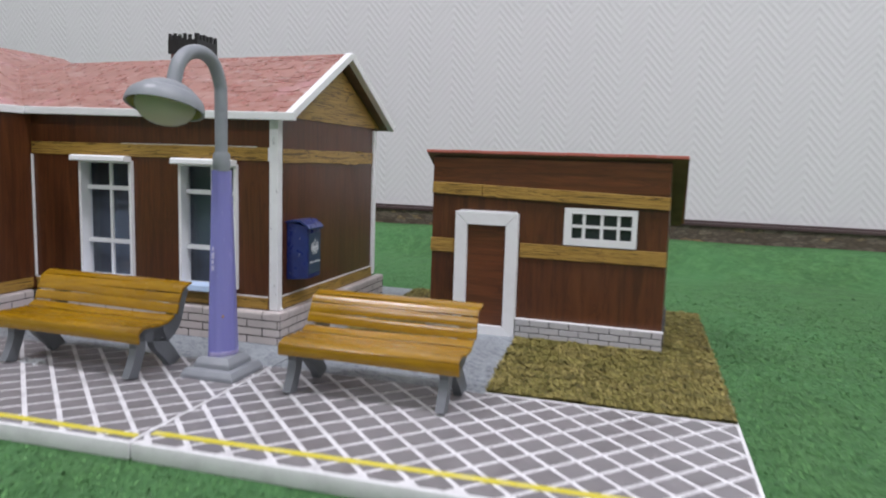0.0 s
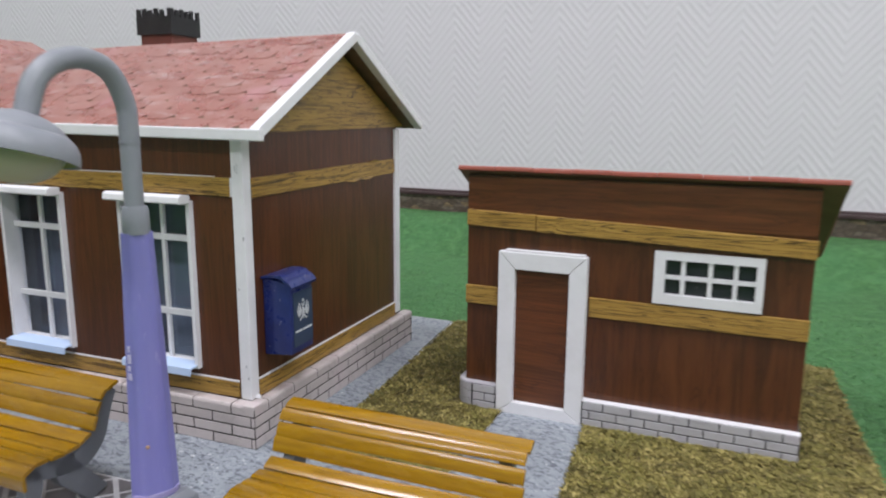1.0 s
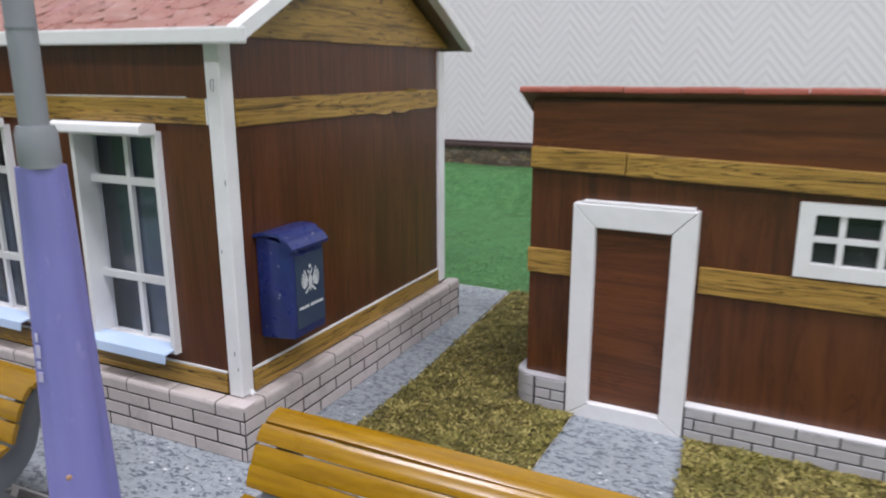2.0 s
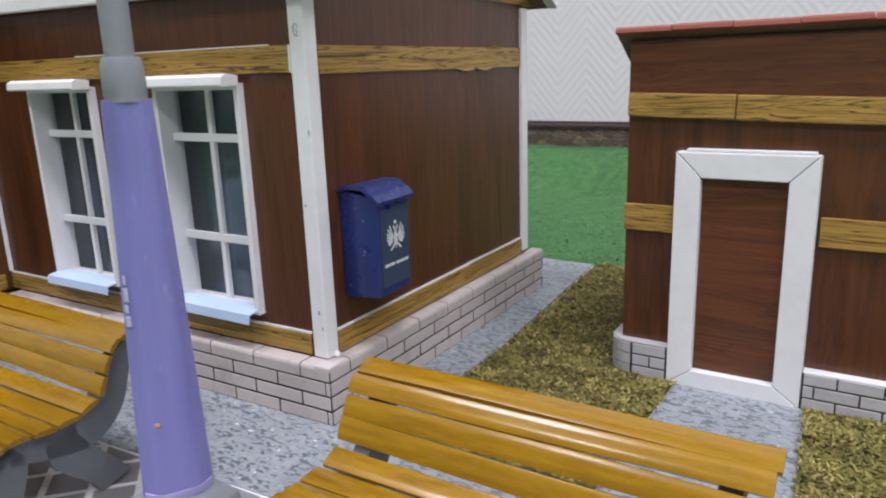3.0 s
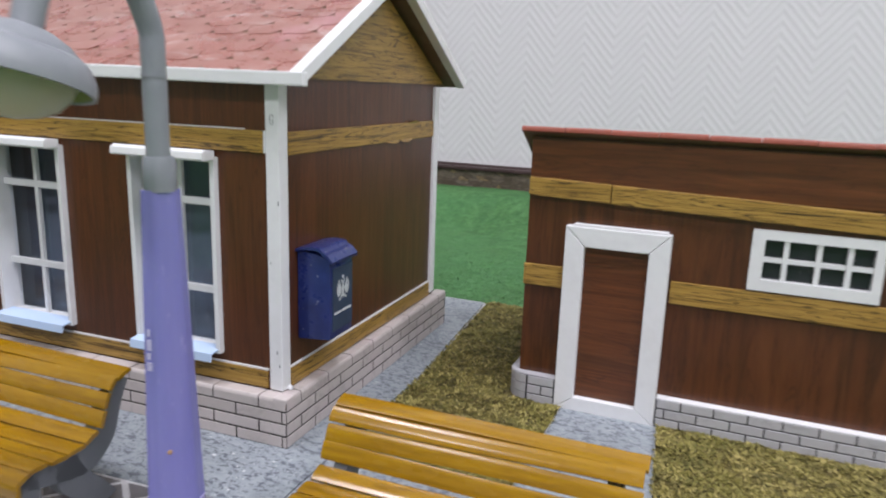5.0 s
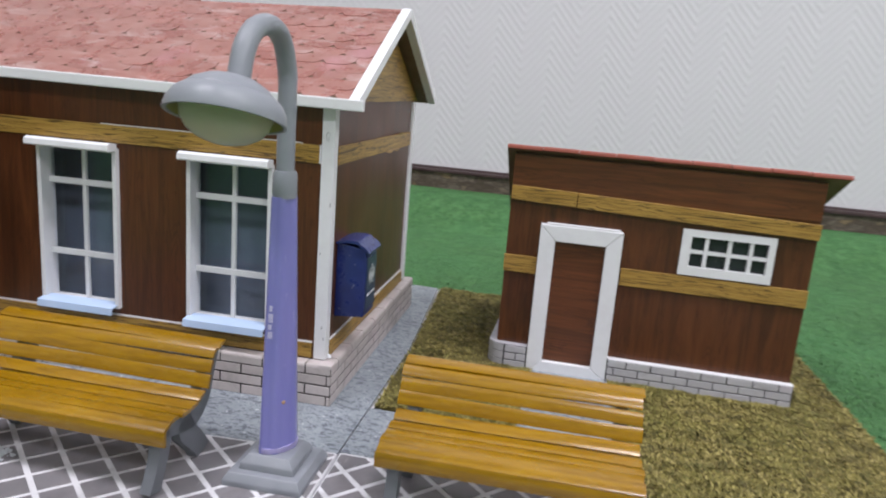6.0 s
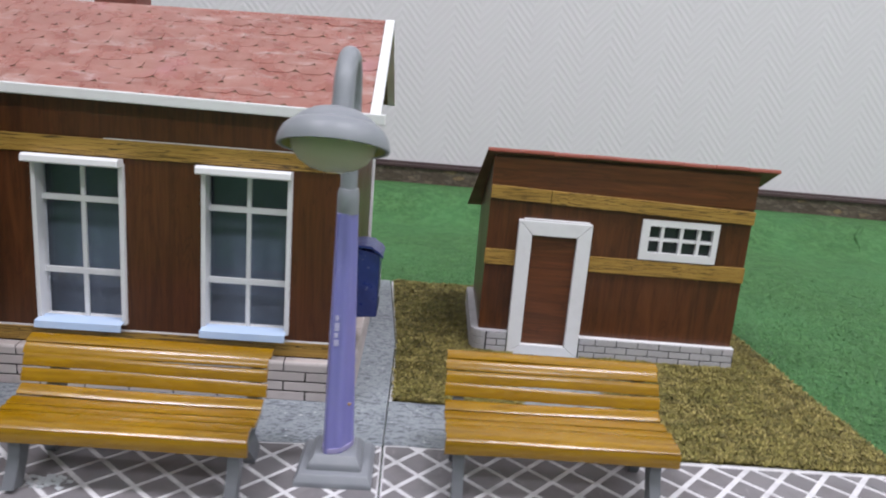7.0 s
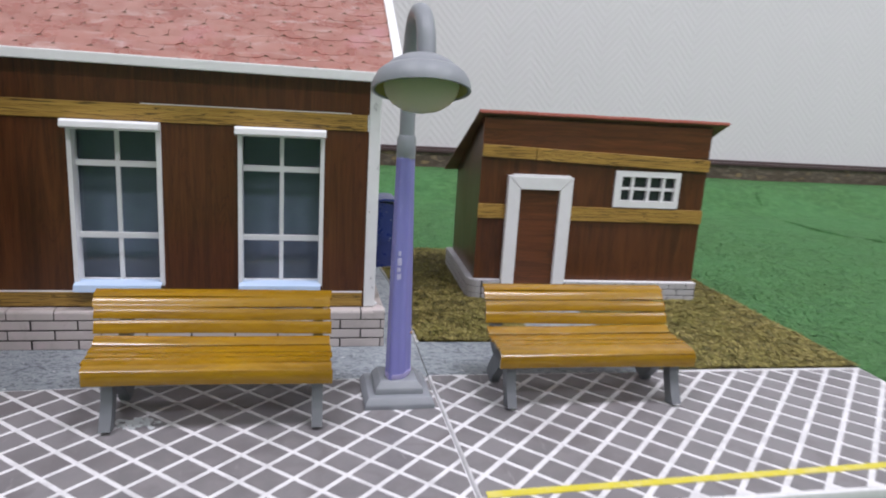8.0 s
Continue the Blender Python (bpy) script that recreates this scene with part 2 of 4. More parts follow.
def turf():
    n = Nodes("green_carpet")
    v = n.coords()
    fine = n.noise(v, 210, 6, 0.75)
    mid = n.noise(v, 42, 4, 0.6)
    lump = n.noise(v, 85, 3, 0.6, 0.5)
    wide = n.noise(v, 7, 3)
    col = n.ramp(fine, (0.3, (0.025, 0.086, 0.021)), (0.52, (0.060, 0.184, 0.048)), (0.75, (0.135, 0.305, 0.100)))
    col = n.mix(n.ramp(mid, (0.4, g(0)), (0.75, g(0.7))), col, (0.022, 0.108, 0.026))
    col = n.mix(n.ramp(lump, (0.47, g(0)), (0.64, g(0.40))), col, (0.12, 0.30, 0.105))
    tread = n.ramp(n.noise(n.coords((1, 0.45, 1), (0, 0, 0.5)), 24, 4, 0.65, 0.8), (0.50, g(0)), (0.70, g(0.35)))
    col = n.mix(tread, col, (0.024, 0.095, 0.027))
    col = n.mix(n.ramp(wide, (0.4, g(0)), (0.7, g(0.45))), col, (0.075, 0.26, 0.085))
    n.bump(n.math("ADD", fine, n.math("ADD", mid, lump)), 0.9, 0.004)
    return n.done(col, 0.75)


def fibre(name, a, b, c):
    n = Nodes(name)
    r = n.add("ShaderNodeNewGeometry").outputs["Random Per Island"]
    col = n.ramp(r, (0.0, a), (0.55, b), (1.0, c))
    w = n.add("ShaderNodeNewGeometry").outputs["Position"]
    clump = n.noise(w, 85, 4, 0.65, 0.6)
    tint = n.noise(w, 22, 3, 0.6)
    col = n.mix(n.ramp(clump, (0.48, g(0)), (0.66, g(0.72))), col, tuple(v * 0.55 for v in a))
    col = n.mix(n.ramp(tint, (0.45, g(0)), (0.7, g(0.45))), col, (b[0] * 0.72, b[1] * 0.86, b[2] * 0.6))
    return n.done(col, 0.7)


def moss_bed():
    n = Nodes("moss_bed")
    v = n.coords()
    fine = n.noise(v, 600, 5, 0.75)
    wide = n.noise(v, 45, 4)
    clump = n.noise(v, 120, 3, 0.6, 0.6)
    col = n.ramp(fine, (0.3, (0.050, 0.042, 0.010)), (0.52, (0.15, 0.122, 0.030)), (0.75, (0.34, 0.28, 0.11)))
    col = n.mix(n.math("MULTIPLY", wide, 0.5), col, (0.085, 0.065, 0.016))
    col = n.mix(n.ramp(clump, (0.50, g(0)), (0.66, g(0.8))), col, (0.045, 0.036, 0.009))
    n.bump(fine, 1.0, 0.002)
    return n.done(col, 0.85)


def wallpaper():
    """White relief paper with an embossed herringbone."""
    n = Nodes("herringbone_wallpaper")
    w = n.add("ShaderNodeTexCoord").outputs["Object"]
    xyz = n.add("ShaderNodeSeparateXYZ", Vector=w)
    warp = n.noise(w, 30, 3)
    x = n.math("ADD", xyz.outputs[0], n.math("MULTIPLY", warp, 0.005))
    tri = n.math("PINGPONG", x, 0.0428)
    up = n.math("ADD", xyz.outputs[2], n.math("MULTIPLY", tri, -1.16))
    wave = n.math("SINE", n.math("MULTIPLY", up, 2 * math.pi / 0.0140))
    thread = n.math("SINE", n.math("MULTIPLY", up, 2 * math.pi / 0.0040))
    weave = n.noise(w, 380, 3, 0.7)
    h = n.math("ADD", n.math("MULTIPLY", wave, 0.5), n.math("ADD", n.math("MULTIPLY", thread, 0.12), n.math("MULTIPLY", weave, 0.45)))
    dull = n.noise(w, 1.6, 3)
    # relief shading put into the colour: hollows of the wave slightly darker
    col = n.mix(n.ramp(wave, (0.0, g(0)), (1.0, g(1))), (0.668, 0.648, 0.674), (0.703, 0.682, 0.709))
    col = n.mix(n.math("MULTIPLY", dull, 0.15), col, (0.61, 0.59, 0.61))
    n.bump(h, 0.15, 0.0024)
    return n.done(col, 0.6)


def stone_film():
    """Brown film printed with rubble stones."""
    n = Nodes("stone_print")
    v = n.coords((1, 1, 2.4))
    warped = n.mix(0.012, v, n.add("ShaderNodeTexNoise", Vector=v, Scale=70.0, Detail=4.0).outputs["Color"], "ADD")
    vor = n.add("ShaderNodeTexVoronoi", Vector=warped, Scale=62.0)
    vor.feature = "DISTANCE_TO_EDGE"
    cell = n.add("ShaderNodeTexVoronoi", Vector=warped, Scale=62.0)
    c = n.add("ShaderNodeSeparateColor", Color=cell.outputs["Color"]).outputs[0]
    col = n.ramp(c, (0.0, (0.080, 0.057, 0.040)), (0.5, (0.140, 0.108, 0.083)), (0.85, (0.19, 0.155, 0.125)), (1.0, (0.29, 0.20, 0.10)))
    mottle = n.noise(n.coords((1, 1, 2.0)), 170, 5, 0.7)
    col = n.mix(n.ramp(mottle, (0.35, g(0.75)), (0.62, g(0))), col, (0.060, 0.044, 0.034))
    col = n.mix(n.ramp(mottle, (0.60, g(0)), (0.75, g(0.6))), col, (0.30, 0.25, 0.17))
    edge = n.ramp(vor.outputs["Distance"], (0.02, g(0.6)), (0.13, g(0)))
    col = n.mix(edge, col, (0.045, 0.033, 0.025))
    return n.done(col, 0.5)


def glass():
    n = Nodes("window_film")
    return n.done((0.90, 0.94, 0.97), 0.03, Transmission_Weight=1.0, IOR=1.35)


def lens_plastic():
    n = Nodes("clear_lens_plastic")
    return n.done((0.86, 0.86, 0.72), 0.30, Transmission_Weight=0.72, IOR=1.25)


LILAC, VARNISH = lilac_plastic(), varnish()
BRICK = masonry("pale_brick", (0.57, 0.520, 0.50), (0.45, 0.405, 0.385))
SHED_BRICK = masonry("grey_brick", (0.50, 0.50, 0.52), (0.42, 0.42, 0.44))
SHINGLE, TILE, GRANITE, TURF = shingle_material(), tile_material(), granite(), turf()
TURF_FIBRE = fibre("green_fibre", (0.031, 0.112, 0.027), (0.059, 0.181, 0.048), (0.112, 0.280, 0.086))
MOSS_BED = moss_bed()
MOSS_FLAKE = fibre("dried_moss", (0.092, 0.080, 0.013), (0.205, 0.172, 0.036), (0.43, 0.36, 0.125))
WALLPAPER, STONES, GLASS, LENS = wallpaper(), stone_film(), glass(), lens_plastic()
SKIRT_CAP = plain("brown_plastic", (0.036, 0.020, 0.019), 0.35, 0, 30, (0.1, 0.06, 0.05), 0.3)
LENS_RIM = plain("olive_plastic", (0.25, 0.25, 0.055), 0.4)


# ---- mesh helpers ----
def finish(name, bm, material, smooth=False):
    bmesh.ops.recalc_face_normals(bm, faces=bm.faces[:])
    me = bpy.data.meshes.new(name)
    if smooth:
        for f in bm.faces:
            f.smooth = True
    bm.to_mesh(me)
    bm.free()
    me.materials.append(material)
    if smooth:
        me.set_sharp_from_angle(angle=radians(40))
    return me


def thing(name, x, y, z, label, category, group=""):
    ob = new(name)
    ob.empty_display_size = 0.01
    ob.location = (x, y, z)
    return tagged(ob, label, category, group)


def base_of(ob):
    p = Vector((0, 0, 0))
    while ob is not None:
        p += ob.location
        ob = ob.parent
    return p


def part(name, bm, material, parent, label="", smooth=False):
    """One mesh, given in the world's metres, as a part of a thing or of a part."""
    bm.transform(Matrix.Translation(-base_of(parent)))
    ob = new(name, finish(name, bm, material, smooth))
    ob.parent = parent
    return tagged(ob, label)


def solid(name, bm, material, label="", category="", kind="", smooth=False):
    ob = new(name, finish(name, bm, material, smooth))
    return tagged(ob, label, category, "", kind)


def piece(name, mesh, parent, m):
    ob = new(name, mesh)
    ob.parent = parent
    ob.matrix_basis = Matrix.Translation(-base_of(parent)) @ m
    return ob


def add_box(bm, x0, x1, y0, y1, z0, z1, m=None):
    vs = [bm.verts.new((x, y, z)) for x in (x0, x1) for y in (y0, y1) for z in (z0, z1)]
    for q in ((0, 1, 3, 2), (4, 6, 7, 5), (0, 4, 5, 1), (2, 3, 7, 6), (0, 2, 6, 4), (1, 5, 7, 3)):
        bm.faces.new([vs[i] for i in q])
    if m is not None:
        bmesh.ops.transform(bm, matrix=m, verts=vs)
    return vs


def box(x0, x1, y0, y1, z0, z1, bevel=0.0, m=None, segments=2):
    bm = bmesh.new()
    add_box(bm, x0, x1, y0, y1, z0, z1)
    if bevel:
        bmesh.ops.bevel(bm, geom=bm.edges[:], offset=bevel, segments=segments, affect="EDGES", profile=0.6)
    if m is not None:
        bm.transform(m)
    return bm


def panel(xs, zs, holes, y0, y1):
    """An upright sheet of one piece with square holes: cells (i, j) between the cuts xs and zs are left open."""
    bm = bmesh.new()
    grid = {(i, j, k): bm.verts.new((x, y, z)) for i, x in enumerate(xs) for j, z in enumerate(zs) for k, y in enumerate((y0, y1))}
    cells = {(i, j) for i in range(len(xs) - 1) for j in range(len(zs) - 1)} - set(holes)
    for i, j in cells:
        for k in (0, 1):
            bm.faces.new([grid[i + a, j + b, k] for a, b in ((0, 0), (1, 0), (1, 1), (0, 1))])
        for n, a, b in (((i - 1, j), (0, 0), (0, 1)), ((i + 1, j), (1, 0), (1, 1)), ((i, j - 1), (0, 0), (1, 0)), ((i, j + 1), (0, 1), (1, 1))):
            if n not in cells:
                bm.faces.new([grid[i + a[0], j + a[1], 0], grid[i + b[0], j + b[1], 0], grid[i + b[0], j + b[1], 1], grid[i + a[0], j + a[1], 1]])
    return bm


def boxes(*rows):
    bm = bmesh.new()
    for r in rows:
        add_box(bm, *r)
    return bm


def prism(points, axis, a, b, bevel=0.0):
    """A flat outline pushed along an axis: points lie in the other two axes, in order."""
    bm = bmesh.new()

    def at(p, v):
        q = list(p)
        q.insert(axis, v)
        return q

    lo = [bm.verts.new(at(p, a)) for p in points]
    hi = [bm.verts.new(at(p, b)) for p in points]
    bm.faces.new(lo)
    bm.faces.new(hi[::-1])
    for i in range(len(points)):
        j = (i + 1) % len(points)
        bm.faces.new((lo[i], lo[j], hi[j], hi[i]))
    bmesh.ops.recalc_face_normals(bm, faces=bm.faces[:])
    if bevel:
        bmesh.ops.bevel(bm, geom=bm.edges[:], offset=bevel, segments=2, affect="EDGES", profile=0.6)
    return bm


def lathe(profile, steps=40):
    """Profile of (radius, z), turned about z."""
    bm = bmesh.new()
    rings = []
    for r, z in profile:
        if r < 1e-6:
            rings.append([bm.verts.new((0, 0, z))])
        else:
            rings.append([bm.verts.new((r * math.cos(2 * math.pi * k / steps), r * math.sin(2 * math.pi * k / steps), z)) for k in range(steps)])
    for a, b in zip(rings, rings[1:]):
        for k in range(steps if len(a) + len(b) > 2 else 0):
            l = (k + 1) % steps
            if len(a) == 1:
                bm.faces.new((a[0], b[k], b[l]))
            elif len(b) == 1:
                bm.faces.new((a[k], a[l], b[0]))
            else:
                bm.faces.new((a[k], a[l], b[l], b[k]))
    return bm


def loft(rings):
    """Closed rings of points joined to a skin with capped ends."""
    bm = bmesh.new()
    vs = [[bm.verts.new(p) for p in ring] for ring in rings]
    n = len(rings[0])
    for a, b in zip(vs, vs[1:]):
        for k in range(n):
            l = (k + 1) % n
            bm.faces.new((a[k], a[l], b[l], b[k]))
    bm.faces.new(vs[0][::-1])
    bm.faces.new(vs[-1])
    return bm


def spline(points, per=6):
    """A smooth line through points."""
    out = []
    p = [Vector(q) for q in points]
    for i in range(len(p) - 1):
        a, b, c, d = p[max(i - 1, 0)], p[i], p[i + 1], p[min(i + 2, len(p) - 1)]
        for k in range(per):
            t = k / per
            out.append(0.5 * (2 * b + (c - a) * t + (2 * a - 5 * b + 4 * c - d) * t * t + (3 * b - a - 3 * c + d) * t ** 3))
    return out + [p[-1]]


def tube(points, radius, steps=16):
    """A round tube along points."""
    rings = []
    side = None
    for i, p in enumerate(points):
        way = (points[min(i + 1, len(points) - 1)] - points[max(i - 1, 0)]).normalized()
        side = way.orthogonal() if side is None else side - way * side.dot(way)
        side.normalize()
        up = way.cross(side)
        r = radius(i / (len(points) - 1)) if callable(radius) else radius
        rings.append([p + r * (math.cos(2 * math.pi * k / steps) * side + math.sin(2 * math.pi * k / steps) * up) for k in range(steps)])
    return loft(rings)


def brick_mesh(name, length, height, depth, material, c=0.0005):
    """A brick face down at its back: x along, y out towards minus, z up, centred."""
    bm = bmesh.new()
    l, h = length / 2, height / 2
    back = [bm.verts.new((x, 0, z)) for x, z in ((-l, -h), (l, -h), (l, h), (-l, h))]
    mid = [bm.verts.new((x, -depth + c * 0.6, z)) for x, z in ((-l, -h), (l, -h), (l, h), (-l, h))]
    top = [bm.verts.new((x, -depth, z)) for x, z in ((-l + c, -h + c), (l - c, -h + c), (l - c, h - c), (-l + c, h - c))]
    for a, b in ((back, mid), (mid, top)):
        for k in range(4):
            bm.faces.new((a[k], a[(k + 1) % 4], b[(k + 1) % 4], b[k]))
    bm.faces.new(top)
    return finish(name, bm, material)


def clip_polygon(poly, clip):
    """The part of a polygon that lies in a convex outline (counter-clockwise)."""
    for i in range(len(clip)):
        (ax, ay), (bx, by) = clip[i], clip[(i + 1) % len(clip)]
        out = []
        for k in range(len(poly)):
            p, q = poly[k], poly[(k + 1) % len(poly)]
            dp = (bx - ax) * (p[1] - ay) - (by - ay) * (p[0] - ax)
            dq = (bx - ax) * (q[1] - ay) - (by - ay) * (q[0] - ax)
            if dp >= 0:
                out.append(p)
            if (dp >= 0) != (dq >= 0):
                s = dp / (dp - dq)
                out.append((p[0] + s * (q[0] - p[0]), p[1] + s * (q[1] - p[1])))
        poly = out
        if len(poly) < 3:
            return []
    return poly


# ---- the room ----
WALL_Y = 1.300
LIFT = 0.039  # the carpet rolls up against the far wall


def ground_z(x, y):
    """The carpet lies flat and swells up over a rolled edge along the far wall, with low waves."""
    swell = 0.010 * noise.noise((x * 3.1, 5.0, 0.0))
    s = min(max((y - 1.115 - swell) / 0.130, 0.0), 1.0)
    wave = min(max((y - 0.90) / 0.15, 0.0), 1.0)
    side = min(max((x - 0.14) / 0.12, 0.0), 1.0)
    roll = 0.0016 * noise.noise((x * 9, y * 9, 2.0)) * max(wave, side)
    return LIFT * s * s * (3 - 2 * s) + roll


def ground_mesh():
    """One sheet, fine near the models and coarse far off."""
    xs = sorted({round(-2.6 + 0.2 * k, 3) for k in range(27)} | {round(-1.2 + 0.02 * k, 3) for k in range(121)})
    ys = sorted({round(-4.0 + 0.25 * k, 3) for k in range(17)} | {round(0.02 * k, 3) for k in range(46)} | {round(0.90 + 0.01 * k, 3) for k in range(41)})
    bm = bmesh.new()
    grid = [[bm.verts.new((x, y, ground_z(x, y))) for x in xs] for y in ys]
    for lower, upper in zip(grid, grid[1:]):
        for k in range(len(xs) - 1):
            bm.faces.new((lower[k], lower[k + 1], upper[k + 1], upper[k]))
    add_box(bm, -2.6, 2.6, -4.0, WALL_Y, -0.03, -0.02)
    return bm


solid("ground", ground_mesh(), TURF, "green artificial turf carpet laid wall to wall and rolled up at the far wall", "carpet", "structure", True)
solid("wall_north", box(-2.6, 2.6, WALL_Y, WALL_Y + 0.1, 0, 2.6), WALLPAPER, "white relief wallpaper with an embossed herringbone", "wall", "structure")
solid("wall_south", box(-2.6, 2.6, -4.1, -4.0, 0, 2.6), ROOM_PAINT, "plain pale painted wall", "wall", "structure")
solid("wall_west", box(-2.7, -2.6, -4.1, WALL_Y + 0.1, 0, 2.6), ROOM_PAINT, "plain pale painted wall", "wall", "structure")
solid("wall_east", box(2.6, 2.7, -4.1, WALL_Y + 0.1, 0, 2.6), ROOM_PAINT, "plain pale painted wall", "wall", "structure")
solid("ceiling", box(-2.7, 2.7, -4.1, WALL_Y + 0.1, 2.6, 2.7), CEILING_PAINT, "plain white ceiling", "ceiling", "structure")
skirting = solid("baseboard", box(-2.6, 2.6, WALL_Y - 0.010, WALL_Y, 0, 0.0645), STONES, "low skirting with a brown rubble-stone print", "skirting", "structure")
cap = [(-0.0130, 0.0647), (-0.0002, 0.0647), (-0.0002, 0.0740), (-0.0040, 0.0738), (-0.0066, 0.0722), (-0.0070, 0.0706), (-0.0098, 0.0700), (-0.0125, 0.0682)]
part("cap", prism([(WALL_Y + a, b) for a, b in cap], 0, -2.6, 2.6), SKIRT_CAP, skirting, "dark brown plastic cap rail")

for a, b in (((0.470, 1.235), (0.425, 1.150)), ((0.425, 1.085), (0.446, 0.955)), ((0.470, 0.956), (0.500, 0.915))):
    pts = []
    for k in range(13):
        x, y = a[0] + (b[0] - a[0]) * k / 12 + 0.004 * math.sin(k * 0.7), a[1] + (b[1] - a[1]) * k / 12
        pts.append(Vector((x, y, ground_z(x, y) + 0.0002)))
    solid("carpet_fold", tube(pts, lambda s: 0.0004 + 0.0034 * math.sin(math.pi * min(max(s, 0.02), 0.98)), 10), TURF, "low ruck in the green carpet", "carpet fold", "structure", True)

# ---- the base boards ----
TOP = 0.010
left_outline = [(-0.96, 0.265), (-0.2360, 0.309), (-0.2418, 0.46), (-0.2455, 0.62), (-0.2625, 0.795), (-0.96, 0.80)]
right_outline = [(-0.2350, 0.309), (0.0770, 0.3225), (0.0700, 0.465), (0.0520, 0.793), (-0.2616, 0.793), (-0.2449, 0.62), (-0.2411, 0.46)]
house_board = solid("base_board", prism(left_outline, 2, 0.0, TOP, 0.0016), BOARD_WHITE, "white foam base board under the model house, lying on turf", "base board", smooth=True)
shed_board = solid("base_board", prism(right_outline, 2, 0.0, TOP, 0.0016), BOARD_WHITE, "white foam base board under the model shed, lying on turf", "base board", smooth=True)


def sheet(name, outline, z0, z1, material, label, category, kind="structure"):
    return solid(name, prism(outline, 2, z0, z1), material, label, category, kind)


LEFT_TILES = [(-0.955, 0.267), (-0.2372, 0.3105), (-0.2422, 0.4555), (-0.955, 0.4055)]
RIGHT_TILES = [(-0.2344, 0.3105), (0.0750, 0.3245), (0.0685, 0.4625), (-0.2398, 0.4570)]
left_paving = sheet("pavement", LEFT_TILES, TOP - 0.001, TOP + 0.0002, PAVING_WHITE, "printed paving of grey tiles with white joints before the house", "paving")
right_paving = sheet("pavement", RIGHT_TILES, TOP - 0.001, TOP + 0.0002, PAVING_WHITE, "printed paving of grey tiles with white joints before the shed", "paving")
sheet("granite_strip", [(-0.955, 0.4065), (-0.2418, 0.4565), (-0.2455, 0.62), (-0.2625, 0.792), (-0.955, 0.797)], TOP - 0.001, TOP + 0.0003, GRANITE, "blue-grey speckled granite print round the house", "paving")
sheet("granite_path", [(-0.2410, 0.4580), (-0.0855, 0.4605), (-0.0915, 0.5145), (-0.1005, 0.6200), (-0.1535, 0.6180), (-0.1535, 0.5145), (-0.2423, 0.5145)], TOP - 0.001, TOP + 0.0003, GRANITE, "blue-grey speckled granite print leading to the shed door", "paving")
sheet("yellow_line", [(-0.60, 0.2968), (-0.2375, 0.3143), (-0.2377, 0.3190), (-0.60, 0.3015)], TOP, TOP + 0.0008, YELLOW, "hand-painted yellow safety line along the platform edge", "line")
sheet("yellow_line", [(-0.2322, 0.3210), (0.0740, 0.3420), (0.0738, 0.3466), (-0.2322, 0.3260)], TOP, TOP + 0.0008, YELLOW, "hand-painted yellow safety line along the platform edge", "line")

# dried moss glued round the shed
MOSS_A = [(-0.2400, 0.5150), (-0.1540, 0.5150), (-0.1540, 0.7920), (-0.2590, 0.7920), (-0.2440, 0.62)]
MOSS_B = [(-0.1000, 0.6180), (-0.0912, 0.5150), (-0.0850, 0.4635), (0.0690, 0.4660), (0.0515, 0.7920), (-0.1000, 0.7920)]
MOSS_C = [(-0.1540, 0.6190), (-0.1000, 0.6190), (-0.1000, 0.7920), (-0.1540, 0.7920)]
def inside(x, y, poly):
    hit = False
    for i in range(len(poly)):
        (ax, ay), (bx, by) = poly[i], poly[i - 1]
        if (ay > y) != (by > y) and x < (bx - ax) * (y - ay) / (by - ay) + ax:
            hit = not hit
    return hit


def moss_height(x, y):
    """Clumps of moss a few millimetres high."""
    a = noise.noise((x * 70, y * 70, 1.0)) * 0.5 + 0.5
    b = noise.noise((x * 230, y * 230, 4.0)) * 0.5 + 0.5
    return 0.0004 + 0.0022 * a * a + 0.0009 * b


MOSS = (MOSS_A, MOSS_B, MOSS_C)
STEP = 0.0026
bm = bmesh.new()
knots = {}
for ix in range(130):
    for iy in range(130):
        x, y = -0.262 + ix * STEP, 0.462 + iy * STEP
        if any(inside(x, y, o) for o in MOSS):
            knots[ix, iy] = bm.verts.new((x, y, TOP + moss_height(x, y)))
for (ix, iy), v in knots.items():
    quad = [knots.get(q) for q in ((ix, iy), (ix + 1, iy), (ix + 1, iy + 1), (ix, iy + 1))]
    if None not in quad:
        bm.faces.new(quad)
for outline in MOSS:
    bm.faces.new([bm.verts.new((x, y, TOP + 0.0003)) for x, y in outline])
solid("moss_bed", bm, MOSS_BED, "brown-green bed of glued dried moss round the shed", "moss", "structure", True)


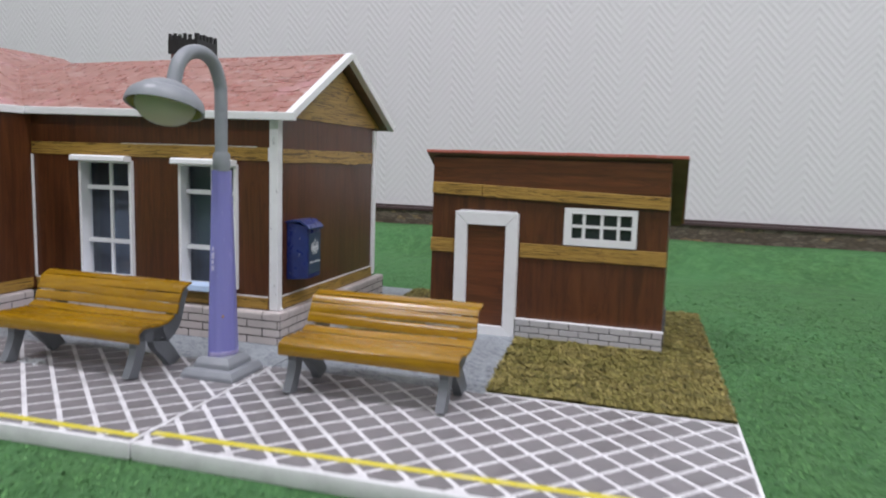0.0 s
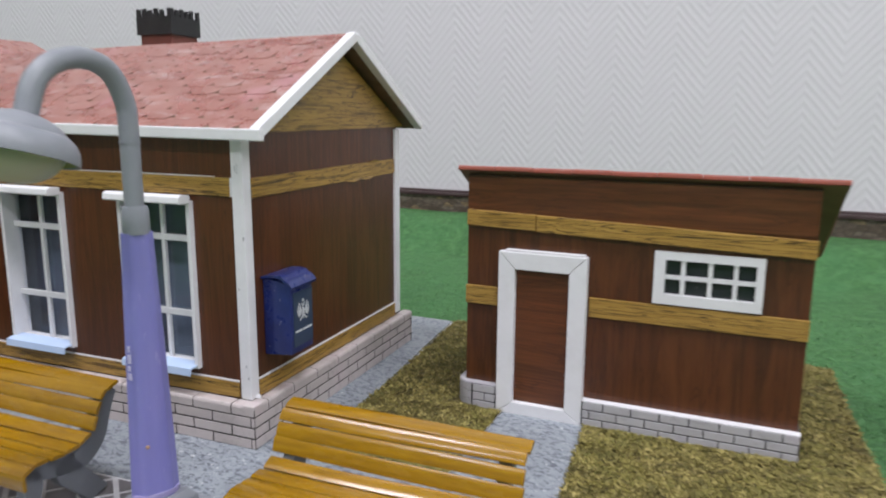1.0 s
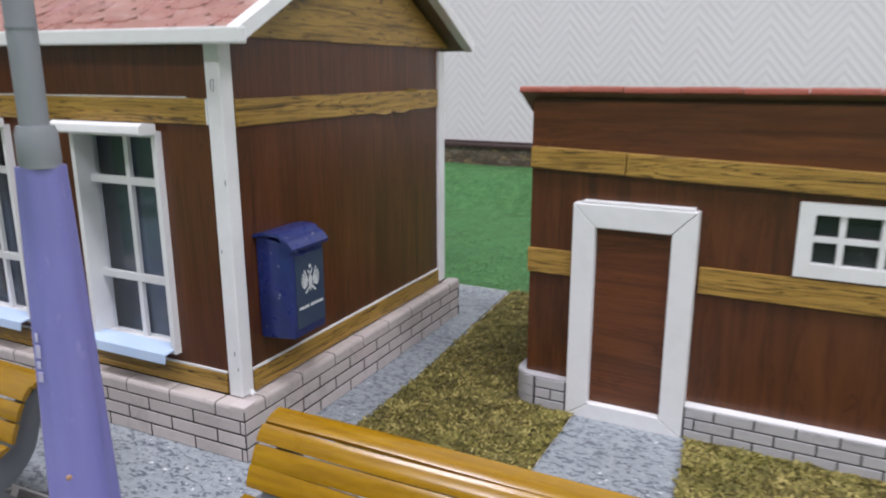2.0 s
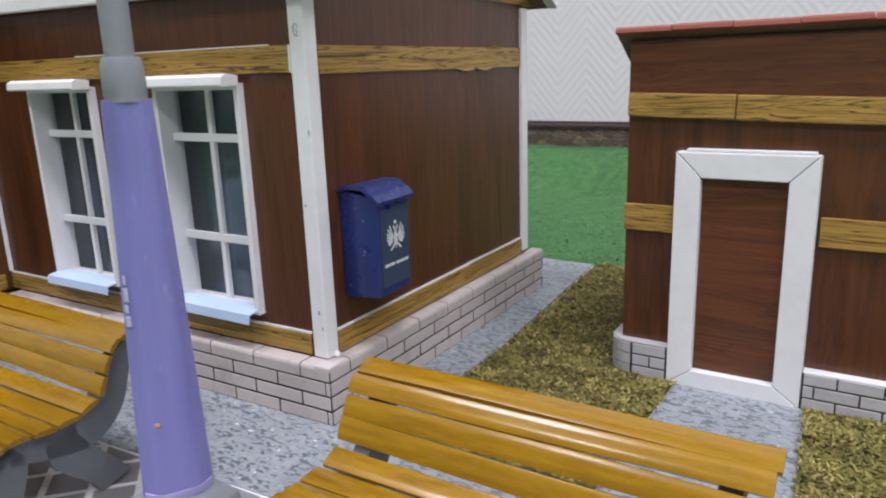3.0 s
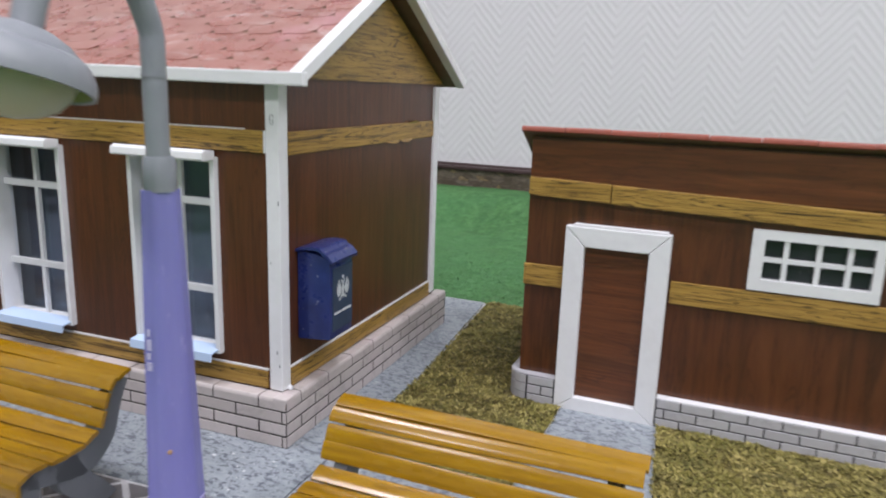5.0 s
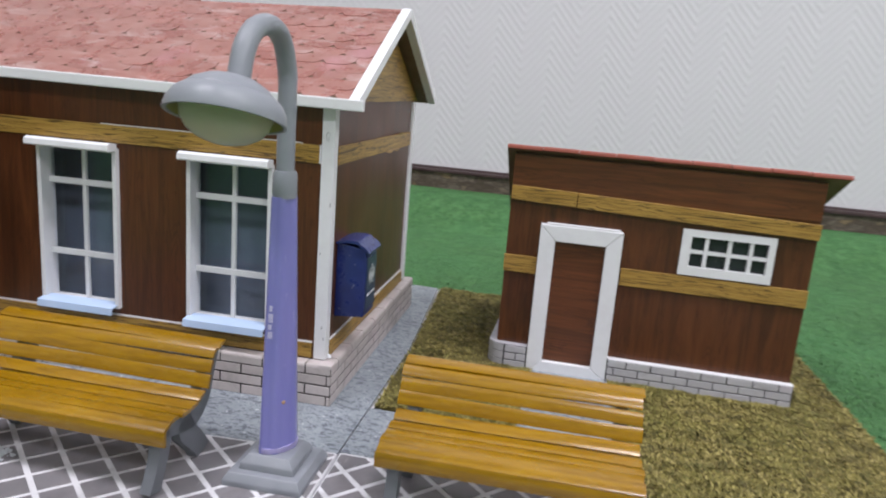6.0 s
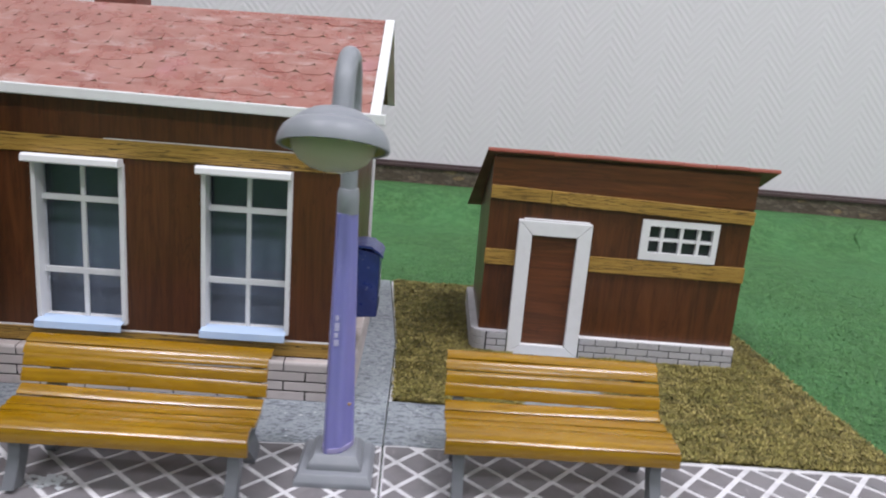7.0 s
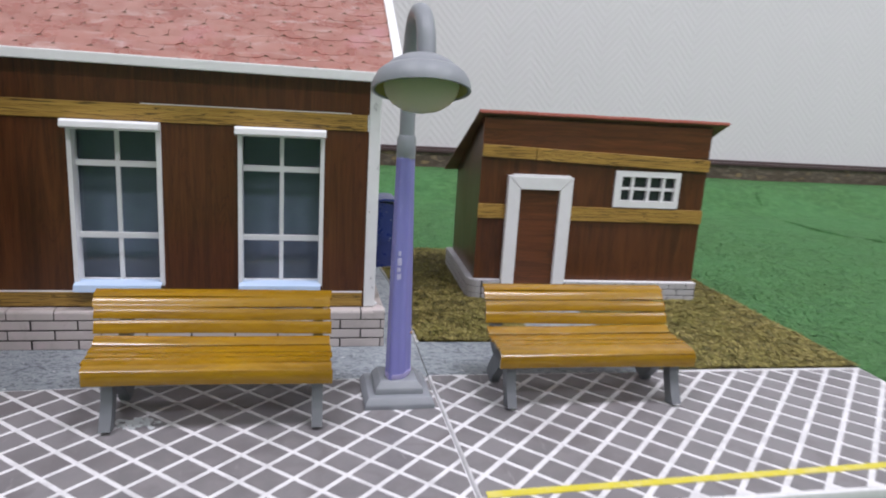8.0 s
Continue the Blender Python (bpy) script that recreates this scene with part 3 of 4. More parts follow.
def scatter(name, count, region, z, size, material, label, category, stand, keep):
    """Many small flakes or blades, as one mesh."""
    rng = np.random.default_rng(5)
    verts, faces = [], []
    while len(faces) < count:
        x, y = rng.uniform(region[0], region[1]), rng.uniform(region[2], region[3])
        if not keep(x, y):
            continue
        a, l, w = rng.uniform(0, 6.283), rng.uniform(0.5, 1.2) * size, rng.uniform(0.15, 0.32) * size
        e = rng.uniform(*stand)
        d = Vector((math.cos(a) * math.cos(e), math.sin(a) * math.cos(e), math.sin(e)))
        s = Vector((-math.sin(a), math.cos(a), rng.uniform(-0.3, 0.3))) * w
        p = Vector((x, y, z + (moss_height(x, y) if material == MOSS_FLAKE else ground_z(x, y))))
        k = len(verts)
        verts += [p - s, p + s, p + d * l + s * 0.5, p + d * l - s * 0.5]
        faces.append((k, k + 1, k + 2, k + 3))
    me = bpy.data.meshes.new(name)
    me.from_pydata(verts, [], faces)
    me.materials.append(material)
    return tagged(new(name, me), label, category, "", "stuff")


def moss_here(x, y):
    if -0.189 < x < 0.022 and 0.616 < y < 0.735:
        return False
    return inside(x, y, MOSS_A) or inside(x, y, MOSS_B) or inside(x, y, MOSS_C)


def turf_here(x, y):
    if noise.random() < max(0.0, min(1.0, max(abs(x + 0.05) - 0.35, y - 0.75) / 0.35)):
        return False
    return not (inside(x, y, left_outline) or inside(x, y, right_outline))


scatter("moss_flakes", 80000, (-0.262, 0.072, 0.46, 0.795), TOP - 0.0002, 0.0026, MOSS_FLAKE, "loose crumbs of dried moss round the shed", "moss", (0.0, 0.6), moss_here)
scatter("turf_fibres", 90000, (-0.75, 0.60, 0.12, 1.285), -0.0002, 0.0028, TURF_FIBRE, "short green fibres of the turf carpet", "turf", (0.12, 0.6), turf_here)

# ---- the house ----
FX, SX = 0.515, -0.2735  # front wall's plane and side wall's plane
BACK, WEST = 0.714, -0.5145
house = thing("model_house", -0.40, 0.60, TOP, "brown walnut-film model house with a faded red shingle roof", "model house")
W1, W2 = (-0.4622, -0.4085), (-0.3625, -0.3085)
WZ0, WZ1 = 0.0515, 0.1520
wall = panel([WEST, *W1, *W2, SX - 0.004], [0.036, WZ0, WZ1, 0.190], [(1, 1), (3, 1)], FX, FX + 0.004)
part("front_wall", wall, WALNUT, house)
part("side_wall", box(SX - 0.004, SX, FX, BACK, 0.036, 0.192), WALNUT, house)
part("back_wall", box(WEST, SX - 0.004, BACK - 0.004, BACK, 0.036, 0.190), WALNUT, house)
# card added behind the panes; its colour stands in for their reflection
part("inner_wall", box(WEST + 0.001, SX - 0.005, 0.537, 0.540, 0.037, 0.189), PANE_REFLECTION, house, "added blue-grey card standing in for reflection in the window panes")
WFAR, WBACK = -0.857, 0.716
part("wing_wall", box(WEST - 0.004, WEST, 0.405, WBACK, 0.036, 0.190), WALNUT, house)
part("wing_wall", box(WFAR, WFAR + 0.004, 0.405, WBACK, 0.036, 0.190), WALNUT, house)
for y in (0.405, WBACK - 0.004):
    part("wing_gable", prism([(WFAR + 0.004, 0.036), (WEST - 0.004, 0.036), (WEST - 0.004, 0.190), (-0.6860, 0.2620), (WFAR + 0.004, 0.190)], 1, y, y + 0.004), WALNUT, house)

# gable of oak film over the side wall
part("gable", prism([(0.519, 0.1905), (0.725, 0.1905), (0.6215, 0.2430)], 0, SX - 0.004, SX + 0.0012), OAK_SIDE, house, "light oak gable triangle")

# oak strips
strip_rows = [
    ("oak_strip", (-0.5140, -0.2815, FX - 0.0012, FX, 0.1555, 0.1660), OAK), ("oak_strip", (-0.5140, -0.2815, FX - 0.0014, FX, 0.0370, 0.0462), OAK),
    ("oak_strip", (SX, SX + 0.0012, 0.5215, 0.7075, 0.1545, 0.1655), OAK_SIDE), ("oak_strip", (SX, SX + 0.0014, 0.5215, 0.7075, 0.0370, 0.0468), OAK_SIDE),
    ("oak_strip", (WEST, WEST + 0.0014, 0.405, 0.510, 0.0370, 0.0462), OAK_SIDE)]
for name, r, mat in strip_rows:
    part(name, box(*r, 0.0003), mat, house, "light oak strip")
part("paper_edge", box(-0.5140, -0.2815, FX - 0.0009, FX, 0.0463, 0.0472), WHITE, house)
part("paper_edge", box(SX, SX + 0.0010, 0.5215, 0.7075, 0.0469, 0.0478), WHITE, house)
part("paper_edge", box(-0.42, -0.292, FX - 0.0009, FX, 0.1661, 0.1666), WHITE, house)
part("paper_edge", box(-0.2812, -0.2804, FX - 0.0013, FX, 0.1555, 0.1660), WHITE, house)

# corner posts
part("corner_post", box(-0.2802, -0.2726, 0.5138, 0.5212, 0.0365, 0.1885, 0.0006), WHITE, house, "white card corner post")
part("corner_post", box(-0.2765, -0.2715, 0.7080, 0.7160, 0.0385, 0.1885, 0.0006), WHITE, house, "white card corner post")
part("corner_post", box(-0.5143, -0.5128, 0.5128, 0.5150, 0.0473, 0.1550, 0.0004), WHITE, house, "white card corner strip")


squiggle = [Vector((-0.2766 + 0.0011 * math.cos(a) * (1 - 0.05 * a), 0.51372, 0.1722 + 0.0019 * math.sin(a) - 0.0003 * a)) for a in [0.45 * k for k in range(17)]]
part("pencil_mark", tube(squiggle, 0.00012, 6), LEG_PAINT, house, "grey pencil squiggle on the post")
for mx, mz, mh in ((-0.2758, 0.0560, 0.0018), (-0.2745, 0.0490, 0.0016), (-0.2786, 0.1020, 0.0012), (-0.2738, 0.1310, 0.0022)):
    part("scuff", box(mx, mx + 0.0004, 0.51365, 0.5138, mz, mz + mh), LEG_PAINT, house, "grey scuff on the post")
# lifted edges of the oak film on the side wall
for yc, zc, up in ((0.672, 0.1652, 1), (0.640, 0.1548, -1), (0.660, 0.1548, -1)):
    peel = bmesh.new()
    rows = []
    for k in range(9):
        f = k / 8
        lift = math.sin(math.pi * f)
        y = yc - 0.011 + 0.022 * f
        rows.append([peel.verts.new((SX + 0.0012 + a * lift, y, zc + up * b * lift)) for a, b in ((0.0, -0.0004), (0.0007, 0.0012), (0.0010, 0.0015), (0.0003, -0.0002))])
    for p, q in zip(rows, rows[1:]):
        for k in range(4):
            peel.faces.new((p[k], p[(k + 1) % 4], q[(k + 1) % 4], q[k]))
    bmesh.ops.remove_doubles(peel, verts=peel.verts[:], dist=1e-6)
    part("lifted_edge", peel, OAK_SIDE, house, "curled edge of oak film")
glue = lathe([(0, 0.0024), (0.0009, 0.0018), (0.0014, 0.0008), (0.0015, 0)], 12)
glue.transform(Matrix.Translation((-0.2718, 0.5190, 0.0366)))
part("glue_blob", glue, WHITE, house, "white glue blob at the post's foot", True)


def window(x0, x1):
    """A deep white window with a cross of bars, a sill and a rolled canopy."""
    t, y0, y1 = 0.0026, 0.5116, 0.5240
    frame_ob = part("window", panel([x0, x0 + t, x1 - t, x1], [WZ0, WZ0 + 0.002, WZ1 - t, WZ1], [(1, 1)], y0, y1), WHITE, house, "white card window frame")
    xc = (x0 + x1) / 2
    part("bar", box(xc - 0.0013, xc + 0.0013, 0.5188, 0.5210, WZ0 + 0.002, WZ1 - t, 0.0002), WHITE, frame_ob)
    for zc in (0.1285, 0.0828):
        part("bar", box(x0 + t, x1 - t, 0.5185, 0.5208, zc - 0.0018, zc + 0.0018, 0.0002), WHITE, frame_ob)
    pane = part("pane", box(x0 + t, x1 - t, 0.5216, 0.5222, WZ0 + 0.002, WZ1 - t), GLASS, frame_ob, "clear film pane")
    pane.visible_shadow = False
    sill = [(0.5165, 0.0545), (0.5062, 0.0531), (0.5055, 0.0487), (0.5061, 0.0486), (0.5069, 0.0523), (0.5165, 0.0535)]
    part("sill", prism(sill, 0, x0 + 0.0004, x1 - 0.0012, 0.0002), BLUE_SILL, frame_ob, "pale blue bent card sill")
    canopy = [(0.5120, 0.1508), (0.5120, 0.1552), (0.5052, 0.1560), (0.5028, 0.1548), (0.5024, 0.1515), (0.5032, 0.1508)]
    part("canopy", prism(canopy, 0, x0 - 0.0012, x1 + 0.0006, 0.0004), WHITE, frame_ob, "white rolled canopy strip")


window(*W1)
window(*W2)

# roof
EAVE_Y, EAVE_Z, RIDGE_Y, RIDGE_Z = 0.511, 0.1920, 0.6215, 0.2520
slope = math.atan2(RIDGE_Z - EAVE_Z, RIDGE_Y - EAVE_Y)
roof_slab = [(EAVE_Y, EAVE_Z), (RIDGE_Y, RIDGE_Z), (0.732, EAVE_Z), (0.732, EAVE_Z - 0.003), (RIDGE_Y, RIDGE_Z - 0.003), (EAVE_Y, EAVE_Z - 0.003)]
SAG = 0.019  # the ridge drops slightly towards the wing


def sag(x, y):
    f = 1 - abs(y - RIDGE_Y) / (RIDGE_Y - EAVE_Y)
    return -SAG * max(0.0, -0.264 - x) * max(0.0, f)


def sagging(bm):
    cuts = [((-0.30 - 0.03 * k, 0, 0), (1, 0, 0)) for k in range(13)]
    cuts += [((0, EAVE_Y + (RIDGE_Y - EAVE_Y) * k / 4, 0), (0, 1, 0)) for k in (1, 2, 3, 5, 6, 7)]
    for point, normal in cuts:
        bmesh.ops.bisect_plane(bm, geom=bm.verts[:] + bm.edges[:] + bm.faces[:], plane_co=point, plane_no=normal)
    for v in bm.verts:
        v.co.z += sag(v.co.x, v.co.y)
    return bm


roof = part("roof", sagging(prism(roof_slab, 0, -0.69, -0.2610)), ROOF_UNDER, house, "pitched roof card")
EX = -0.516
k_slope = (RIDGE_Z - EAVE_Z) / (RIDGE_Y - EAVE_Y)
wing_slab = [(EX, EAVE_Z), (-0.69, 0.2685), (-0.866, EAVE_Z), (-0.866, EAVE_Z - 0.003), (-0.69, 0.2650), (EX, EAVE_Z - 0.003)]
wing_roof = part("wing_roof", prism(wing_slab, 1, 0.395, 0.734), SHINGLE, house, "faded red roof of the wing")
droop = Matrix.Translation((-0.385, 0, 0.1912)) @ Matrix.Rotation(radians(0.55), 4, "Y")
part("fascia", box(-0.131, 0.130, EAVE_Y - 0.0045, EAVE_Y, -0.0031, 0.0031, 0.0007, droop), WHITE, house, "white eaves board")
part("fascia", box(EX, EX + 0.0045, 0.395, EAVE_Y - 0.005, 0.1890, 0.1955, 0.0007), WHITE, house, "white eaves board")


def rake(y0, z0, y1, z1, material, label):
    """A white board along the gable's slope."""
    a, b = Vector((y0, z0)), Vector((y1, z1))
    d = (b - a).normalized()
    nrm = Vector((-d.y, d.x))
    if nrm.y < 0:
        nrm = -nrm
    lo, hi = -0.0040, 0.0020
    pts = [a + nrm * lo, b + nrm * lo, b + nrm * hi, a + nrm * hi]
    part("rake_board", prism([tuple(p) for p in pts], 0, -0.2645, -0.2582, 0.0004), material, house, label)


rake(EAVE_Y - 0.0010, EAVE_Z - 0.0012, RIDGE_Y, RIDGE_Z, WHITE, "white board along the gable slope")
rake(0.733, EAVE_Z, RIDGE_Y + 0.0005, RIDGE_Z, WHITE, "white board along the gable slope")

# chimney
chimney = part("chimney", box(-0.4945, -0.4620, 0.6790, 0.7105, 0.222, 0.2660, 0.0004), CHIMNEY_RED, house, "dull red chimney with a black toothed crown")
crown = bmesh.new()
cx0, cx1, cy0, cy1 = -0.4965, -0.4600, 0.6770, 0.7125
add_box(crown, cx0, cx1, cy0, cy0 + 0.002, 0.2640, 0.2785)
add_box(crown, cx0, cx1, cy1 - 0.002, cy1, 0.2640, 0.2785)
add_box(crown, cx0, cx0 + 0.002, cy0 + 0.002, cy1 - 0.002, 0.2640, 0.2785)
add_box(crown, cx1 - 0.002, cx1, cy0 + 0.002, cy1 - 0.002, 0.2640, 0.2785)
for i in range(6):
    f = (i + 0.1) / 6 if i < 5 else 0.90
    for y in (cy0, cy1 - 0.002):
        add_box(crown, cx0 + f * 0.0365, cx0 + f * 0.0365 + 0.0035, y, y + 0.002, 0.2785, 0.2838 + 0.0012 * (i % 2))
    for x in (cx0, cx1 - 0.002):
        add_box(crown, x, x + 0.002, cy0 + f * 0.0355, cy0 + f * 0.0355 + 0.0034, 0.2785, 0.2840 + 0.001 * ((i + 1) % 2))
part("crown", crown, BLACK, chimney, "black plastic crown with a toothed rim")

# plinth core; its bricks come last
part("corner_brick", box(SX - 0.0006, SX + 0.0076, 0.5061, 0.5136, 0.0340, 0.0364, 0.0008), BRICK, house, "pale corner brick under the post")
plinth = part("plinth", boxes((WEST + 0.006, SX + 0.0072, 0.5065, 0.7275, TOP - 0.0004, 0.0345), (-0.863, WEST + 0.006, 0.398, 0.722, TOP - 0.0004, 0.0345)), JOINT, house, "brick plinth")

# ---- mailbox on the side wall ----
mail = thing("mailbox", -0.263, 0.541, 0.060, "dark blue painted mailbox hung on the house's side wall", "mailbox")
MX0, MX1, MY0, MY1 = SX + 0.0002, -0.2545, 0.5292, 0.5525
part("body", prism([(MX0, 0.0600), (MX1, 0.0615), (MX1, 0.1040), (MX0, 0.1075)], 1, MY0, MY1, 0.0009), BLUE_PAINT, mail, smooth=True)
lid_line = spline([(MX0, 0, 0.1078), (MX0 + 0.006, 0, 0.1092), (MX1 - 0.006, 0, 0.1090), (MX1 - 0.001, 0, 0.1072), (MX1 + 0.0022, 0, 0.1040)], 4)
lid_pts = [(p.x, p.z) for p in lid_line] + [(p.x - 0.0004, p.z - 0.0016) for p in reversed(lid_line)]
bm = prism(lid_pts, 1, MY0 - 0.0016, MY1 + 0.0018)
for v in bm.verts:
    f = (v.co.y - MY0) / (MY1 - MY0)
    if v.co.x > MX1 - 0.004:
        v.co.z += 0.0014 * math.sin(f * 5.5) - 0.0006
part("lid", bm, BLUE_PAINT, mail, "blue lid with a wavy front lip", smooth=True)
plate = part("plate", box(MX1 - 0.0002, MX1 + 0.0004, MY0 + 0.0022, MY1 - 0.0006, 0.0655, 0.0985), BLUE_PLATE, mail, "dark blue printed front plate")


def emblem():
    """White emblem as plain shapes: two raised wings, a body and a tail."""
    bm = bmesh.new()
    x, yc, zc = MX1 + 0.0006, (MY0 + MY1) / 2 + 0.0006, 0.0868

    def fan(points):
        bm.faces.new([bm.verts.new((x, yc + a, zc + b)) for a, b in points])

    for s in (1, -1):
        for k in range(7):
            a0 = radians(-24 + 15 * k)
            l = 0.0040 + 0.0005 * k
            d, q = (math.cos(a0), math.sin(a0)), (-math.sin(a0), math.cos(a0))
            fan([(s * (0.0012 + d[0] * r + q[0] * w), -0.0018 + d[1] * r + q[1] * w) for r, w in ((0.0008, -0.0004), (l, -0.0007), (l + 0.0004, 0.0002), (0.0010, 0.0004))])
        fan([(s * p, q) for p, q in ((0.0004, -0.0025), (0.0042, -0.0058), (0.0034, -0.0064), (0.0002, -0.0038))])
        fan([(s * p, q) for p, q in ((0.0003, 0.0012), (0.0020, 0.0040), (0.0012, 0.0046), (0.0002, 0.0030))])
    fan([(0.0014, -0.0022), (0.0012, 0.0014), (-0.0012, 0.0014), (-0.0014, -0.0022), (0, -0.0062)])
    fan([(0.0010, 0.0050), (0.0008, 0.0066), (-0.0008, 0.0066), (-0.0010, 0.0050)])
    return bm


part("emblem", emblem(), PRINT_WHITE, plate, "white emblem of plain shapes")
bars = bmesh.new()
for y0, y1 in ((0.5330, 0.5362), (0.5366, 0.5398), (0.5410, 0.5440), (0.5444, 0.5474), (0.5478, 0.5503)):
    add_box(bars, MX1 + 0.0004, MX1 + 0.0006, y0, y1, 0.0740, 0.0752)
part("lettering_bar", bars, PRINT_WHITE, plate, "line of small white print")

# ---- the shed ----
shed = thing("model_shed", -0.081, 0.70, TOP, "small brown walnut-film model shed with a sloping red roof", "model shed")
HX0, HX1, HY, HB = -0.1810, 0.0195, 0.6220, 0.728
Z0, ZF, ZB = 0.0265, 0.1640, 0.1090
DX0, DX1, DZ1 = -0.1580, -0.1020, 0.1172
SWX0, SWX1, SWZ0, SWZ1 = -0.0638, -0.0046, 0.0932, 0.1245
part("front_wall", panel([HX0, SWX0 + 0.004, SWX1 - 0.004, HX1], [Z0, SWZ0 + 0.004, SWZ1 - 0.004, ZF], [(1, 1)], HY, HY + 0.004), WALNUT, shed)
side = [(HY + 0.004, Z0), (HB, Z0), (HB, ZB), (HY + 0.004, ZF)]
part("side_wall", prism(side, 0, HX0, HX0 + 0.004), WALNUT, shed)
part("side_wall", prism(side, 0, HX1 - 0.004, HX1), WALNUT, shed)
part("back_wall", box(HX0 + 0.004, HX1 - 0.004, HB - 0.004, HB, Z0, ZB), WALNUT, shed)
rslope = (ZF - ZB) / (HB - HY)


def roof_z(y):
    return ZF + 0.0012 - (y - HY) * rslope


shed_roof = bmesh.new()
RY0, RY1 = 0.6180, 0.7370
corners = [(-0.1865, RY0), (0.0320, RY0), (0.0290, RY1), (-0.1930, RY1)]
lo = [shed_roof.verts.new((x, y, roof_z(y))) for x, y in corners]
hi = [shed_roof.verts.new((x, y, roof_z(y) + 0.0007)) for x, y in corners]
shed_roof.faces.new(lo[::-1])
shed_roof.faces.new(hi)
for i in range(4):
    shed_roof.faces.new((lo[i], lo[(i + 1) % 4], hi[(i + 1) % 4], hi[i]))
shed_roof = part("roof", shed_roof, ROOF_UNDER, shed, "thin sloping roof card")

part("upper_panel", box(HX0, HX1, HY - 0.0006, HY - 0.0001, 0.1385, 0.1632), WALNUT_DOOR, shed, "walnut panel with level grain")
# oak strips across the front, the upper one dropping slightly
tilt = Matrix.Translation((HX0, 0, 0.1318)) @ Matrix.Rotation(radians(1.55), 4, "Y")
part("oak_strip", box(0, 0.0452, HY - 0.0028, HY, 0, 0.0102, 0.0006, tilt), OAK, shed, "light oak strip")
part("oak_strip", box(0.0456, HX1 - HX0 + 0.0005, HY - 0.0030, HY, -0.0002, 0.0101, 0.0006, tilt), OAK, shed, "light oak strip")
part("oak_strip", box(HX0 - 0.0006, DX0, HY - 0.0018, HY, 0.0802, 0.0924, 0.0005), OAK, shed, "light oak strip")
part("oak_strip", box(DX1 + 0.0012, HX1 + 0.0004, HY - 0.0018, HY, 0.0800, 0.0922, 0.0005), OAK, shed, "light oak strip")

# door in a mitred white frame
door = part("door", box(DX0 + 0.009, DX1 - 0.009, HY - 0.0022, HY - 0.0002, 0.0140, 0.1080), WALNUT_DOOR, shed, "walnut door panel")


def mitre(points, name):
    part(name, prism(points, 1, HY - 0.0062, HY - 0.0002, 0.0005), WHITE, door, "mitred white door frame board")


ia, ib, iz0, iz1 = DX0 + 0.0108, DX1 - 0.0108, 0.0182, 0.1062
mitre([(DX0, TOP), (ia, iz0), (ia, iz1), (DX0, DZ1)], "frame_board")
mitre([(DX1, TOP), (DX1, DZ1), (ib, iz1), (ib, iz0)], "frame_board")
mitre([(DX0 + 0.0003, DZ1), (ia + 0.0003, iz1), (ib - 0.0003, iz1), (DX1 - 0.0003, DZ1)], "frame_board")
mitre([(DX0 + 0.0003, TOP), (DX1 - 0.0003, TOP), (ib - 0.0003, iz0), (ia + 0.0003, iz0)], "frame_board")
part("glue_edge", box(DX0 + 0.004, DX1 - 0.002, HY - 0.005, HY - 0.0002, DZ1 + 0.0001, DZ1 + 0.0012, 0.0004), BOARD_WHITE, door, "ragged paper edge above the frame")

# small window of eight panes
wx0, wx1, wz0, wz1 = SWX0 + 0.0062, SWX1 - 0.0042, SWZ0 + 0.0058, SWZ1 - 0.0048
win = part("window", panel([SWX0, wx0, wx1, SWX1], [SWZ0, wz0, wz1, SWZ1], [(1, 1)], HY - 0.0022, HY + 0.003), WHITE, shed, "white card window frame")
centres = [SWX0 + (SWX1 - SWX0) * f for f in (0.273, 0.522, 0.750)]
for xc in centres:
    part("bar", box(xc - 0.0012, xc + 0.0012, HY - 0.0016, HY + 0.0022, wz0, wz1), WHITE, win)
part("bar", box(wx0, wx1, HY - 0.0013, HY + 0.0020, (wz0 + wz1) / 2 - 0.0011, (wz0 + wz1) / 2 + 0.0011), WHITE, win)
for x0, x1 in zip([wx0] + centres, centres + [wx1]):
    for z0 in (wz0, (wz0 + wz1) / 2):
        part("pane", box(x0, x1, HY + 0.0022, HY + 0.0028, z0, z0 + (wz1 - wz0) / 2), DARK_PANE, win, "black film pane")

PX0, PX1, PY0, PY1, R = HX0 - 0.0055, HX1 + 0.0015, HY - 0.0055, HB + 0.006, 0.0120
ring = [(PX0 + R - R * math.cos(a), PY0 + R - R * math.sin(a)) for a in [radians(15 * k) for k in range(7)]]
ring_a = [p for p in ring] + [(DX0 - 0.0004, PY0), (DX0 - 0.0004, PY1), (PX0, PY1)]
shed_plinth = part("plinth", prism(ring_a, 2, TOP - 0.0004, 0.0266), SHED_JOINT, shed, "grey brick plinth")
part("plinth", boxes((DX1 + 0.0004, PX1, PY0, PY1, TOP - 0.0004, 0.0264), (DX0 - 0.0004, DX1 + 0.0004, HY + 0.001, PY1, TOP - 0.0004, 0.0264)), SHED_JOINT, shed, "grey brick plinth")

# ---- street lamp ----
LX, LY = -0.2640, 0.4295
lamp = thing("street_lamp", LX, LY, TOP, "grey model street lamp with a lilac plastic post", "street lamp")
turn = Matrix.Translation((LX, LY, 0)) @ Matrix.Rotation(radians(2), 4, "Z")


def stepped(rows):
    bm = loft([[(-r, -r, z), (r, -r, z), (r, r, z), (-r, r, z)] for r, z in rows])
    bmesh.ops.bevel(bm, geom=bm.edges[:], offset=0.0006, segments=2, affect="EDGES", profile=0.6)
    bm.transform(turn)
    return bm


